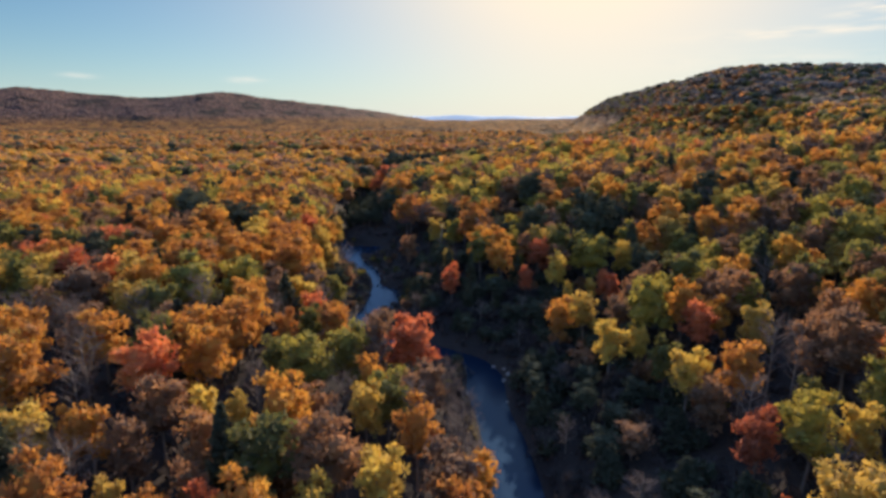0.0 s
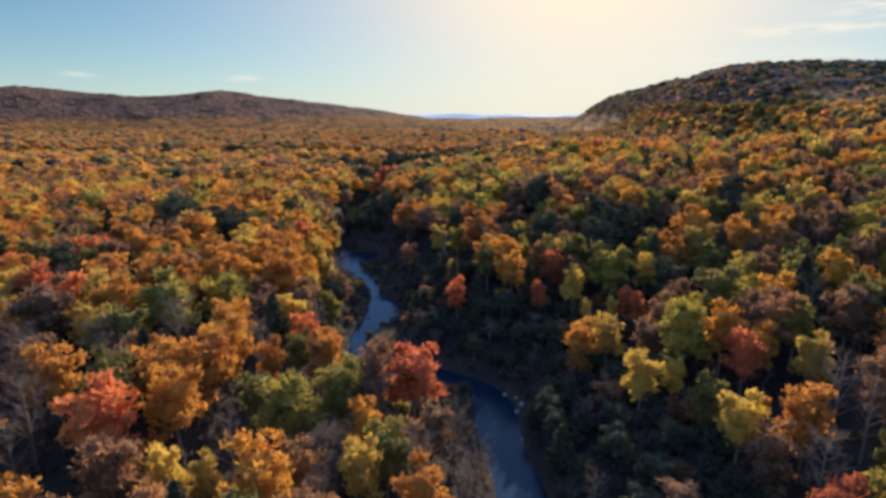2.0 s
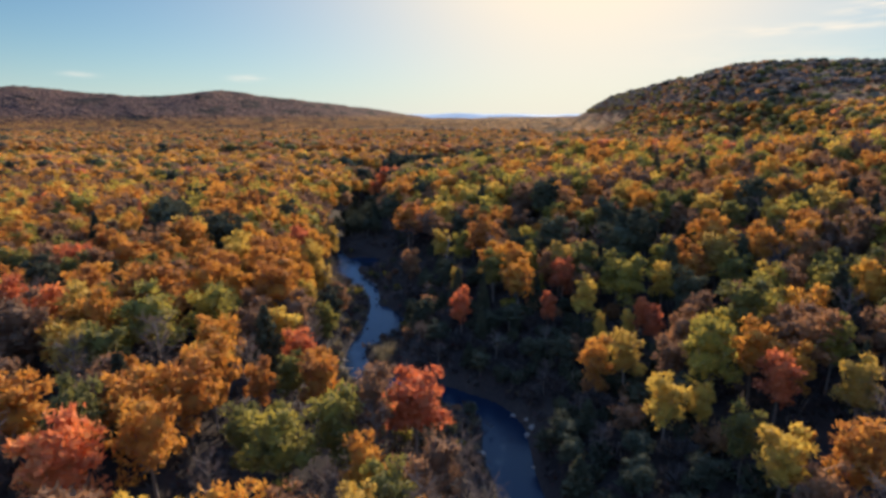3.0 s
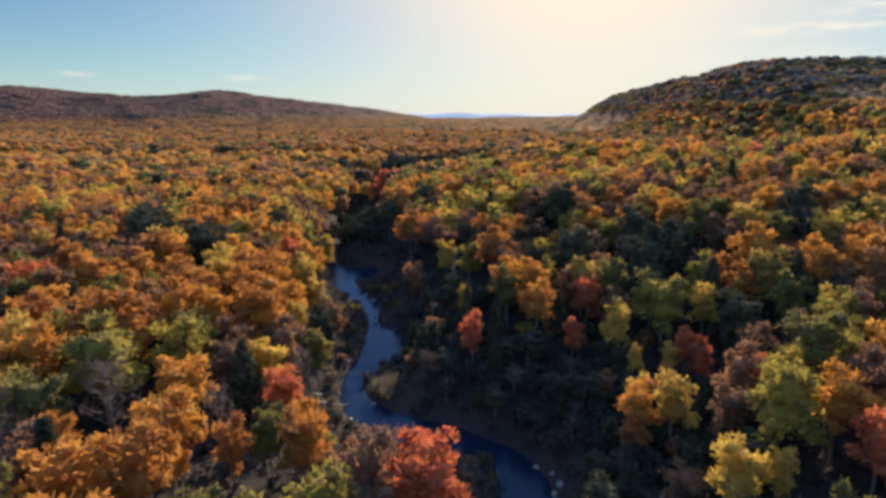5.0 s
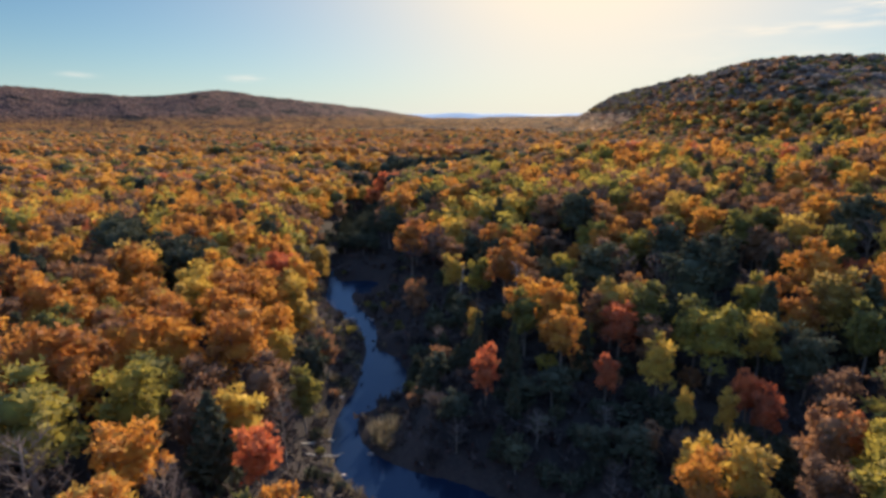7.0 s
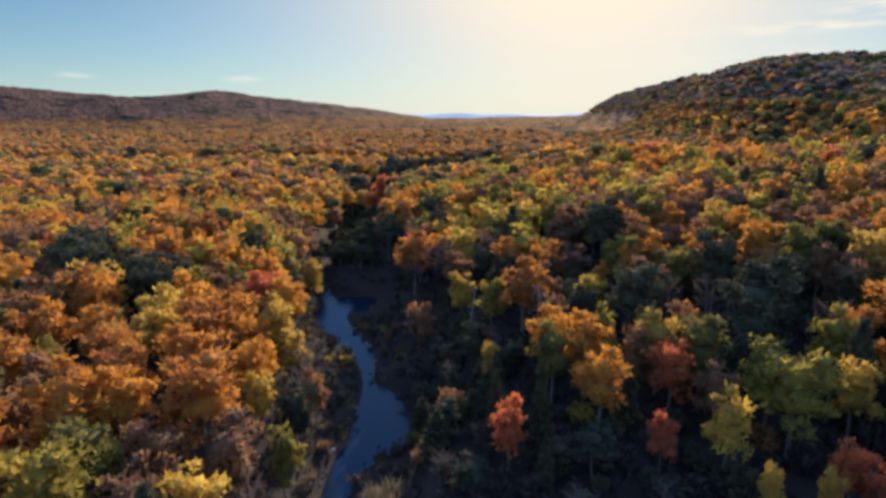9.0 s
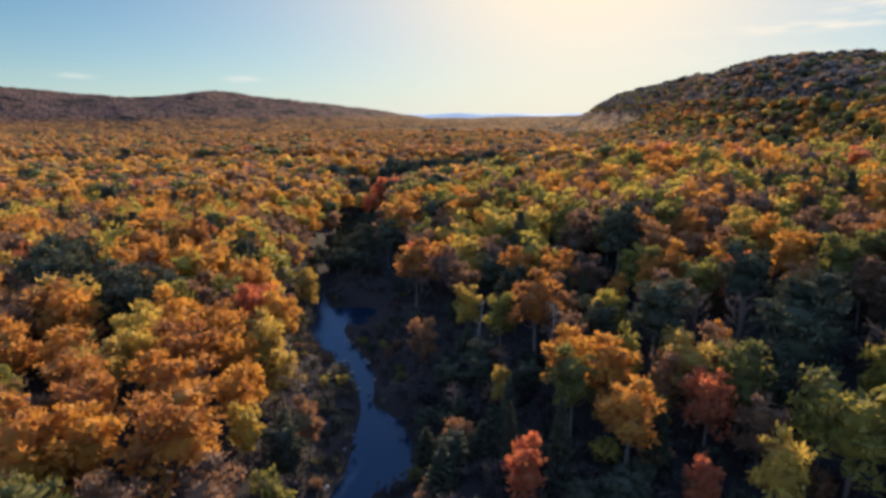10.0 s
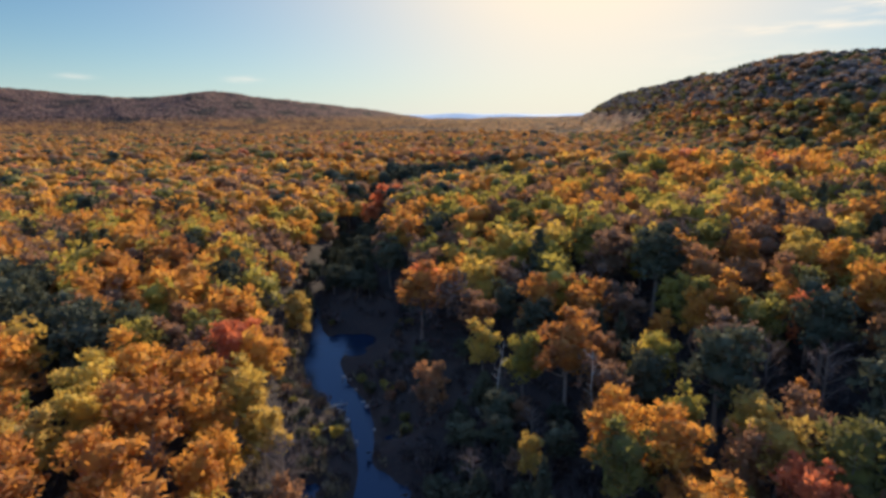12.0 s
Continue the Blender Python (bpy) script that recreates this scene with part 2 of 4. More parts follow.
def woods_material(name="far_woods_crowns", stops=None, sheen=0.0):
    """Closed woods seen from far off: crowns of many colours, some metres each."""
    m, nt = node_material(name)
    geo = nt.nodes.new("ShaderNodeNewGeometry")
    cell = add(nt, "ShaderNodeTexVoronoi", (("Vector", geo.outputs["Position"]), ("Scale", 0.11)))
    big = add(nt, "ShaderNodeTexNoise", (("Vector", geo.outputs["Position"]), ("Scale", 0.006), ("Detail", 4.0)))
    sep = nt.nodes.new("ShaderNodeSeparateColor")
    nt.links.new(cell.outputs["Color"], sep.inputs[0])
    f = calc(nt, "ADD", calc(nt, "MULTIPLY", sep.outputs[0], 0.55), calc(nt, "MULTIPLY", big.outputs["Fac"], 0.55))
    plain = ramp(nt, f, stops or [(0.25, (0.075, 0.050, 0.038)), (0.42, (0.16, 0.085, 0.050)), (0.58, (0.27, 0.13, 0.055)), (0.75, (0.36, 0.19, 0.065)), (0.9, (0.16, 0.12, 0.06))])
    bare = ramp(nt, f, stops or [(0.25, (0.060, 0.048, 0.052)), (0.42, (0.11, 0.078, 0.078)), (0.58, (0.17, 0.110, 0.098)), (0.75, (0.22, 0.135, 0.105)), (0.9, (0.13, 0.10, 0.085))])
    # greyer and more mauve higher up, haze put into the colour; conifer stands among them
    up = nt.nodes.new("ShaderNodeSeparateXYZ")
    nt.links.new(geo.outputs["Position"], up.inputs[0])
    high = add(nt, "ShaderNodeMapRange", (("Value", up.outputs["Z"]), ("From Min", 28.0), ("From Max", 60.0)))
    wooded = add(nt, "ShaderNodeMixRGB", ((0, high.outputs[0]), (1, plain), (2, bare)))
    drawn = add(nt, "ShaderNodeMapping", (("Vector", geo.outputs["Position"]), ("Scale", (0.009, 0.004, 0.02))))
    stand = add(nt, "ShaderNodeTexNoise", (("Vector", drawn.outputs[0]), ("Scale", 1.0), ("Detail", 4.0), ("Roughness", 0.6)))
    firs = ramp(nt, stand.outputs["Fac"], [(0.54, (0.0, 0.0, 0.0)), (0.62, (0.75, 0.75, 0.75))])
    col = add(nt, "ShaderNodeMixRGB", ((0, firs), (1, wooded.outputs[0]), (2, (0.040, 0.045, 0.046, 1)))).outputs[0]
    bump = add(nt, "ShaderNodeBump", (("Strength", 1.0), ("Distance", 5.0), ("Height", calc(nt, "SUBTRACT", 1.0, cell.outputs["Distance"]))))
    p = add(nt, "ShaderNodeBsdfPrincipled", (("Base Color", col), ("Roughness", 0.9), ("Specular IOR Level", 0.02), ("Sheen Weight", sheen), ("Sheen Roughness", 0.7), ("Normal", bump.outputs[0])))
    t = add(nt, "ShaderNodeBsdfTranslucent", (("Color", col),))
    mx = add(nt, "ShaderNodeMixShader", ((0, 0.3), (1, p.outputs[0]), (2, t.outputs[0])))
    add(nt, "ShaderNodeOutputMaterial", (("Surface", mx.outputs[0]),))
    return m


def flat_material(name, color, rough=0.9):
    m, nt = node_material(name)
    geo = nt.nodes.new("ShaderNodeNewGeometry")
    n = add(nt, "ShaderNodeTexNoise", (("Vector", geo.outputs["Position"]), ("Scale", 3.0), ("Detail", 4.0)))
    dark = tuple(c * 0.55 for c in color)
    col = ramp(nt, n.outputs["Fac"], [(0.3, dark), (0.7, color)])
    p = add(nt, "ShaderNodeBsdfPrincipled", (("Base Color", col), ("Roughness", rough)))
    add(nt, "ShaderNodeOutputMaterial", (("Surface", p.outputs[0]),))
    return m


BARK, LITTER, WATER, WOODS = bark_material(), litter_material(), water_material(), woods_material()
# muted tones with sheen added, in place of haze over the hill
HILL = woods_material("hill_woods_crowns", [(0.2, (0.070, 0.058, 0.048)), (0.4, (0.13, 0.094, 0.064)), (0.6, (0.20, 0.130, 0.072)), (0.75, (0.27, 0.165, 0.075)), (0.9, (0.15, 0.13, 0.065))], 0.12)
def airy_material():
    """The farthest ridge; haze is painted as blue colour and a faint glow."""
    m, nt = node_material("painted_haze_blue")
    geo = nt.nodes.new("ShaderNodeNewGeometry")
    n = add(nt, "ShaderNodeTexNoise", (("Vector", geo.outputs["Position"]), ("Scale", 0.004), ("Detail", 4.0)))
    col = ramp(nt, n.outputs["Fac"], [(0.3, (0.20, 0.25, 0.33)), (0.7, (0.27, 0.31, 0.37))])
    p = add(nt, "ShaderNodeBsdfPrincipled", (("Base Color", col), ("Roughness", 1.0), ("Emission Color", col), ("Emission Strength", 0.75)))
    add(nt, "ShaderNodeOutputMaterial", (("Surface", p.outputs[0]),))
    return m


AIRY = airy_material()
STRAW = grass_material("dry_grass", [(0.2, (0.12, 0.10, 0.065)), (0.5, (0.22, 0.18, 0.11)), (0.8, (0.36, 0.30, 0.19))])
DEADWOOD = flat_material("bleached_wood", (0.46, 0.42, 0.37))
PALE_BARK = flat_material("pale_birch_bark", (0.55, 0.52, 0.48))
STONE = flat_material("river_stone", (0.30, 0.28, 0.27))

# ---- the lie of the land ----
RIVER = [(13, -150, 5.0), (12, 20, 4.5), (11.5, 72, 4.2), (10.8, 86, 4.0), (9.6, 97, 3.7), (9, 104.5, 4.3), (9.2, 112, 4.0), (7, 118, 3.6), (1.5, 121.5, 4.2),
         (-4.5, 124.8, 4.8), (-10.5, 127.2, 4.8), (-16.5, 131, 4.4), (-21, 137, 3.2), (-23, 143.5, 2.5), (-22.9, 150, 2.5), (-19.2, 157.5, 4.8), (-18.2, 163, 5.4), (-19, 169, 4.9),
         (-20.4, 174.6, 3.4), (-22.8, 180, 1.4), (-23.8, 187, 1.9), (-27, 198, 2.7), (-33.5, 207, 4.0), (-38, 218, 4.2), (-38.8, 228, 4.6),
         (-43, 237, 2.0), (-48, 262, 0.4), (-47, 300, 0.4), (-50, 352, 0.5), (-40, 396, 2.4), (-6, 426, 3.4), (46, 452, 3.6), (100, 478, 2.6), (140, 540, 1.2), (165, 800, 1.0), (230, 5200, 1.0)]
POOLS = [(-31.4, 232.4, 4.6), (-36, 232, 5.0), (-31.0, 225.5, 2.6), (-30.6, 173, 2.6), (-18.9, 188, 1.5), (-15.2, 160, 2.8), (-15.4, 167, 2.6), (-16.6, 173, 2.2)]


def smooth_river(pts, n=6):
    p = np.array(pts, float)
    p = np.vstack([2 * p[0] - p[1], p, 2 * p[-1] - p[-2]])
    out = []
    for i in range(1, len(p) - 2):
        a, b, c, d = p[i - 1:i + 3]
        for s in np.linspace(0, 1, n, endpoint=False):
            out.append(0.5 * (2 * b + (c - a) * s + (2 * a - 5 * b + 4 * c - d) * s ** 2 + (3 * b - a - 3 * c + d) * s ** 3))
    return np.array(out + [p[-2]])


LINE = smooth_river(RIVER)


def bank(x, y):
    """Metres from the water's edge (minus: in the water), and the side: -1 left bank, +1 right bank."""
    x, y = np.asarray(x, float), np.asarray(y, float)
    best, side = np.full(x.shape, 1e9), np.ones(x.shape)
    for (ax, ay, aw), (bx, by, bw) in zip(LINE[:-1], LINE[1:]):
        ex, ey = bx - ax, by - ay
        s = np.clip(((x - ax) * ex + (y - ay) * ey) / (ex * ex + ey * ey), 0, 1)
        d = np.hypot(x - ax - s * ex, y - ay - s * ey) - (aw + s * (bw - aw))
        near = d < best
        best = np.where(near, d, best)
        side = np.where(near, np.sign(ey * (x - ax) - ex * (y - ay)), side)
    for px, py, pr in POOLS:                  # backwaters at the bends
        best = np.minimum(best, np.hypot(x - px, y - py) - pr)
    return best, side


def waves(x, y):
    return (np.sin(x * 0.021 + 1.3) * np.cos(y * 0.017 + 0.4) + 0.5 * np.sin(x * 0.053 + y * 0.041) + 0.3 * np.cos(x * 0.11 - y * 0.09))


def ground_z(x, y):
    x, y = np.asarray(x, float), np.asarray(y, float)
    d, side = bank(x, y)
    dd = np.maximum(d, 0)
    rr = np.interp(y, LINE[:, 1], LINE[:, 0])
    shore = np.where(d < 0, np.maximum(d * 0.5, -1.2), 0.5 * (1 - np.exp(-dd / 1.2)))
    left = 12.0 * (1 - np.exp(-dd / 17)) + 1.2 * waves(x, y) * np.clip(dd / 60, 0, 1) * np.clip((6000 - y) / 6000, 0, 1)
    far = np.clip((y - 300) / 1500, 0, 1)
    left = left * (1 - 0.4 * far) + 3.0 * waves(x * 0.3, y * 0.3) * far
    cy = np.interp(x, [-2600, -1711, -1100, -513, -325, 200], [2000, 2400, 2900, 3800, 4400, 4800])
    ch = np.interp(x, [-3400, -2300, -1836, -1711, -1476, -1296, -1200, -1100, -927, -513, -325, -100], [110, 128, 134, 150, 117, 122, 134, 154, 124, 74, 36, 0])
    k = np.clip(1 - np.abs(y - cy) / np.where(y < cy, 900, 1500), 0, 1)
    left = left + ch * k * k * (3 - 2 * k) + 2.0 * waves(x * 0.5, y * 0.5) * np.clip(k * 3, 0, 1)
    crest = 300 + 0.19 * (y - 520)
    foot = np.interp(y, [0, 300, 520, 1000, 2000, 5000], [190, 198, 212, 270, 430, 900])
    top = np.interp(y, [-200, 200, 300, 400, 520, 620, 720, 900, 1300, 1800, 2200, 2900], [14, 16, 18, 24, 46, 66, 70, 70, 72, 74, 56, 4])
    top = top - 0.06 * np.clip(x - 400, 0, 300) * np.clip((900 - y) / 300, 0, 1)
    u = np.clip((x - foot) / np.maximum(crest - foot, 60), 0, 1)
    near = 46 * np.tanh(dd * 0.0046) * np.interp(y, [250, 520, 900, 2000], [1, 0.62, 0.4, 0.25])
    right = 5 * (1 - np.exp(-dd / 8)) + near + top * u * u * (3 - 2 * u) + 1.5 * waves(x * 1.3, y * 1.3) * np.clip(dd / 60, 0, 1)
    blend = np.clip((x - rr) / 12 * 0.5 + 0.5, 0, 1)
    blend = np.where(d < 14, np.where(side > 0, 1.0, 0.0), blend)
    # low flat ground inside the bends
    flat = 0.9 * np.exp(-((x + 29.5) / 8) ** 2 - ((y - 221) / 14) ** 2) + 0.8 * np.exp(-((x + 14.5) / 7) ** 2 - ((y - 145) / 8) ** 2)
    flat = flat + 0.85 * np.exp(-((x + 30.5) / 6) ** 2 - ((y - 189) / 17) ** 2) + 0.75 * np.exp(-((x + 14) / 9) ** 2 - ((y - 117) / 8) ** 2)
    return shore + (right * blend + left * (1 - blend)) * (1 - np.minimum(flat, 0.93))


def mesh_of(name, verts, faces, mats):
    """A mesh from an array of corners and an array of equal-sided faces."""
    verts, faces = np.asarray(verts, np.float32), np.asarray(faces, np.int32)
    me = bpy.data.meshes.new(name)
    k = faces.shape[1]
    me.vertices.add(len(verts))
    me.vertices.foreach_set("co", verts.ravel())
    me.loops.add(faces.size)
    me.loops.foreach_set("vertex_index", faces.ravel())
    me.polygons.add(len(faces))
    me.polygons.foreach_set("loop_start", np.arange(0, faces.size, k, dtype=np.int32))
    me.update(calc_edges=True)
    for m in mats if isinstance(mats, (list, tuple)) else [mats]:
        me.materials.append(m)
    return me


def smooth(me):
    me.polygons.foreach_set("use_smooth", np.ones(len(me.polygons), bool))
    return me


def grid_mesh(name, xs, ys, zs, mat):
    gx, gy = np.meshgrid(xs, ys)
    verts = np.stack([gx, gy, zs(gx, gy)], -1).reshape(-1, 3)
    n, m = len(xs), len(ys)
    i = (np.arange(m - 1)[:, None] * n + np.arange(n - 1)[None, :]).ravel()
    return mesh_of(name, verts, np.stack([i, i + 1, i + 1 + n, i + n], 1), mat)


def spaced(lo, hi, near_lo, near_hi, fine, grow=1.12):
    mid = list(np.arange(near_lo, near_hi + 1e-6, fine))
    s, up = fine, []
    v = near_hi
    while v < hi:
        s *= grow
        v += s
        up.append(v)
    s, v, down = fine, near_lo, []
    while v > lo:
        s *= grow
        v -= s
        down.append(v)
    return np.array(down[::-1] + mid + up)


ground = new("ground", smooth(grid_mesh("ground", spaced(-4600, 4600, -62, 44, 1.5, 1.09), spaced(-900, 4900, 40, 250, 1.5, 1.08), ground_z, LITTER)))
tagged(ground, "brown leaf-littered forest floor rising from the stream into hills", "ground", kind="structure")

# river surface: level cells over the bed, tucked a little under the banks
wx, wy = np.arange(-70.0, 24.0, 1.0), np.arange(-150.0, 420.0, 1.0)
cx, cy = np.meshgrid(wx + 0.5, wy + 0.5)
wet = bank(cx, cy)[0] < 1.4
gx, gy = np.meshgrid(np.append(wx, wx[-1] + 1), np.append(wy, wy[-1] + 1))
row, col = np.nonzero(wet)
i0 = row * gx.shape[1] + col
corners = np.stack([i0, i0 + 1, i0 + 1 + gx.shape[1], i0 + gx.shape[1]], 1)
used, back_to = np.unique(corners, return_inverse=True)
wv = np.stack([gx.ravel()[used], gy.ravel()[used], np.zeros(len(used))], 1)
river = new("water", mesh_of("water", wv, back_to.reshape(-1, 4), WATER))
tagged(river, "narrow dark blue river winding smoothly through the autumn woods", "river", kind="structure")

# far woods: one rough canopy sheet over hills and plain
rng = np.random.default_rng(5)


def domes(x, y, cell, seed):
    """Height 0 to 1 of rounded crowns, one in each cell."""
    best = np.full(x.shape, 9.0)
    ix, iy = np.floor(x / cell), np.floor(y / cell)
    for ox in (-1, 0, 1):
        for oy in (-1, 0, 1):
            kx, ky = ix + ox, iy + oy
            h1 = np.modf(np.abs(np.sin(kx * 127.1 + ky * 311.7 + seed) * 43758.5453))[0]
            h2 = np.modf(np.abs(np.sin(kx * 269.5 + ky * 183.3 + seed) * 43758.5453))[0]
            best = np.minimum(best, np.hypot(x / cell - kx - 0.1 - 0.8 * h1, y / cell - ky - 0.1 - 0.8 * h2) * (0.85 + 0.4 * h2))
    return np.sqrt(np.clip(1 - best ** 2, 0, 1))


def on_hill(x, y):
    return (ground_z(x, y) > 47) & (x > 120) & (y > 215) & (y < 2500)


def canopy_z(x, y):
    z = ground_z(x, y) + 7.0 + 9.0 * rng.random(x.shape)
    z = np.where(y < 960, z - 5.0, z)
    return np.where(on_hill(x, y), z - 16, z)


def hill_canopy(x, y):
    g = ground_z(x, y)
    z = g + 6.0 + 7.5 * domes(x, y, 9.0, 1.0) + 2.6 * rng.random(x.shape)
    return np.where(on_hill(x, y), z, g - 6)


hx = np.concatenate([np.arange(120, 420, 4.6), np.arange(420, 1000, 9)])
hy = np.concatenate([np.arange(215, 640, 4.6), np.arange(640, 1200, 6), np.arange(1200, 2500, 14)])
tagged(new("hill_woods", smooth(grid_mesh("hill_woods", hx, hy, hill_canopy, HILL))), "closed woods covering the steep hill, muted grey-olive like haze", "woods", kind="stuff")
fx = np.concatenate([np.arange(-3600, -1000, 20), np.arange(-1000, 1000, 15), np.arange(1000, 3000, 60)]).astype(float)
fy = np.concatenate([np.arange(880, 2200, 12), np.arange(2200, 3200, 16), np.arange(3200, 4900, 30)]).astype(float)
far_sheet = grid_mesh("far_woods", fx, fy, canopy_z, WOODS)
co = np.empty(len(far_sheet.vertices) * 3, np.float32)
far_sheet.vertices.foreach_get("co", co)
co = co.reshape(-1, 3)
co[:, :2] += rng.uniform(-4, 4, (len(co), 2))
far_sheet.vertices.foreach_set("co", co.ravel())
tagged(new("far_woods", far_sheet), "closed russet and brown autumn woods on the distant hills", "woods", kind="stuff")

# the last ridge on the skyline, its haze put into a glowing blue colour
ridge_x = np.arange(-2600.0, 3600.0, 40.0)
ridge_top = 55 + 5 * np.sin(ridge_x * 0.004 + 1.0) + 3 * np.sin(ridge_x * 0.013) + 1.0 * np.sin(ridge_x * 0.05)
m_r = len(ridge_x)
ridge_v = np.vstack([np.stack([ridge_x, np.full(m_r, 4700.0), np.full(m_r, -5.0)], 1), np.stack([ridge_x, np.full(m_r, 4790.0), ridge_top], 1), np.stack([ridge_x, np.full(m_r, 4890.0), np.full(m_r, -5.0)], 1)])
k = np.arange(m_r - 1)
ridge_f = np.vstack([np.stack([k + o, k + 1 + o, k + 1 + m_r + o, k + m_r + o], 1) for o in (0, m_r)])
tagged(new("backdrop", smooth(mesh_of("backdrop", ridge_v, ridge_f, AIRY))), "low far ridge on the skyline, glowing haze blue", "ridge", kind="structure")

# ---- trees ----


def cards(points, normals, size, r, long=1.5):
    """Leaf sprays: one pointed three-sided blade at each point, reaching outward and up like a branch tip."""
    n = len(points)
    a = normals * 0.55 + np.array([0, 0, 0.4]) + r.normal(0, 0.6, (n, 3))
    a /= np.linalg.norm(a, axis=1)[:, None] + 1e-9
    nn = np.cross(a, r.normal(0, 1, (n, 3)))
    nn /= np.linalg.norm(nn, axis=1)[:, None] + 1e-9
    b = np.cross(nn, a)
    s = size * r.uniform(0.55, 1.4, (n, 1))
    foot = points - a * s * long * 0.4
    return np.stack([foot - b * s * 0.5, foot + b * s * 0.5, points + a * s * long * 0.6], 1).reshape(-1, 3)


def blades_of(n):
    return np.arange(3 * n).reshape(n, 3)


def halved(f):
    """Four-sided faces cut in two."""
    f = np.asarray(f)
    return np.vstack([f[:, [0, 1, 2]], f[:, [0, 2, 3]]])


def quads(n):
    return np.arange(4 * n).reshape(n, 4)


def lobes_of(r, count, tall):
    """Boughs of a crown 1 wide, standing on z = 0, tall times as high."""
    out = [(np.array([0, 0, tall * 0.62]), 0.30), (np.array([0, 0, tall * 0.36]), 0.34)]
    for i in range(count):
        a = i * 2.4 + r.uniform(-0.5, 0.5)
        h = 0.14 + 0.74 * (i + r.random()) / count
        reach = 0.36 * math.sqrt(max(0.04, 1 - ((h - 0.36) / 0.66) ** 2)) * r.uniform(0.75, 1.08)
        out.append((np.array([math.cos(a) * reach, math.sin(a) * reach, h * tall]), r.uniform(0.13, 0.22)))
    return out


def ball_cage():
    """A ball of 24 four-sided faces."""
    g = np.linspace(-1, 1, 3)
    verts, faces = [], []
    for axis in range(3):
        for sgn in (-1, 1):
            k = len(verts)
            for p in g:
                for q in g:
                    v = np.zeros(3)
                    v[axis], v[(axis + 1) % 3], v[(axis + 2) % 3] = sgn, p, q
                    verts.append(v / np.linalg.norm(v))
            for i in range(2):
                for j in range(2):
                    f = [k + 3 * i + j, k + 3 * i + 3 + j, k + 3 * i + 4 + j, k + 3 * i + 1 + j]
                    faces.append(f if sgn > 0 else f[::-1])
    verts = np.array(verts)
    keep, back = np.unique(np.round(verts, 4), axis=0, return_inverse=True)
    return keep, back.reshape(-1)[np.array(faces)]


BALL_V, BALL_F = ball_cage()
# a coarser lump of twelve rhombs for trees far off
RHOMB_V = np.array([(x, y, z) for x in (-1, 1) for y in (-1, 1) for z in (-1, 1)] + [(2, 0, 0), (-2, 0, 0), (0, 2, 0), (0, -2, 0), (0, 0, 2), (0, 0, -2)], float) * np.array([[0.577]] * 8 + [[0.5]] * 6)
RHOMB_F = np.array([f for f in ((4, 8, 6, 12), (5, 8, 4, 13), (6, 8, 7, 10), (7, 8, 5, 12), (0, 9, 1, 11), (1, 9, 3, 12), (3, 9, 2, 10), (2, 9, 0, 13), (7, 12, 3, 10), (1, 12, 5, 11), (6, 10, 2, 13), (0, 11, 4, 13))])


def masses(r, lobes, share=0.8, coarse=False):
    """The dense inside of a crown: an uneven lump for each lobe."""
    out = []
    bv, bf = (RHOMB_V, RHOMB_F) if coarse else (BALL_V, BALL_F)
    for c, q in lobes:
        v = bv * (1 + r.normal(0, 0.13, (len(bv), 1))) * q * share
        out.append((c + v * np.array([1, 1, 0.9]), halved(bf)))
    return out


def crown_points(r, lobes, n):
    """Points and outward normals on the lobes, thick at the outside and thinning within."""
    w = np.array([q[1] ** 2 for q in lobes])
    pick = r.choice(len(lobes), n, p=w / w.sum())
    c, rad = np.array([q[0] for q in lobes])[pick], np.array([q[1] for q in lobes])[pick]
    d = r.normal(0, 1, (n, 3))
    d[:, 2] = d[:, 2] * 0.9 + 0.25
    d /= np.linalg.norm(d, axis=1)[:, None]
    deep = 1 - 0.45 * r.random(n) ** 2.2
    ragged = 1 + 0.22 * np.sin(d[:, 0] * 9 + pick) * np.sin(d[:, 1] * 8 + 2 * pick) + r.normal(0, 0.07, n)
    return c + d * (rad * deep * ragged)[:, None] * np.array([1, 1, 0.85]), d


def tube(a, b, ra, rb, sides=5):
    a, b = np.array(a, float), np.array(b, float)
    d = (b - a) / (np.linalg.norm(b - a) + 1e-9)
    u = np.cross(d, [0.3, 0.8, 0.52])
    u /= np.linalg.norm(u)
    v = np.cross(d, u)
    ang = np.linspace(0, 2 * math.pi, sides, endpoint=False)
    ring = np.cos(ang)[:, None] * u + np.sin(ang)[:, None] * v
    verts = np.vstack([a + ring * ra, b + ring * rb])
    i = np.arange(sides)
    j = (i + 1) % sides
    return verts, np.stack([i, j, j + sides, i + sides], 1)


def joined(pieces):
    vs, fs, k = [], [], 0
    for v, f in pieces:
        vs.append(v)
        fs.append(f + k)
        k += len(v)
    return np.vstack(vs), np.vstack(fs)


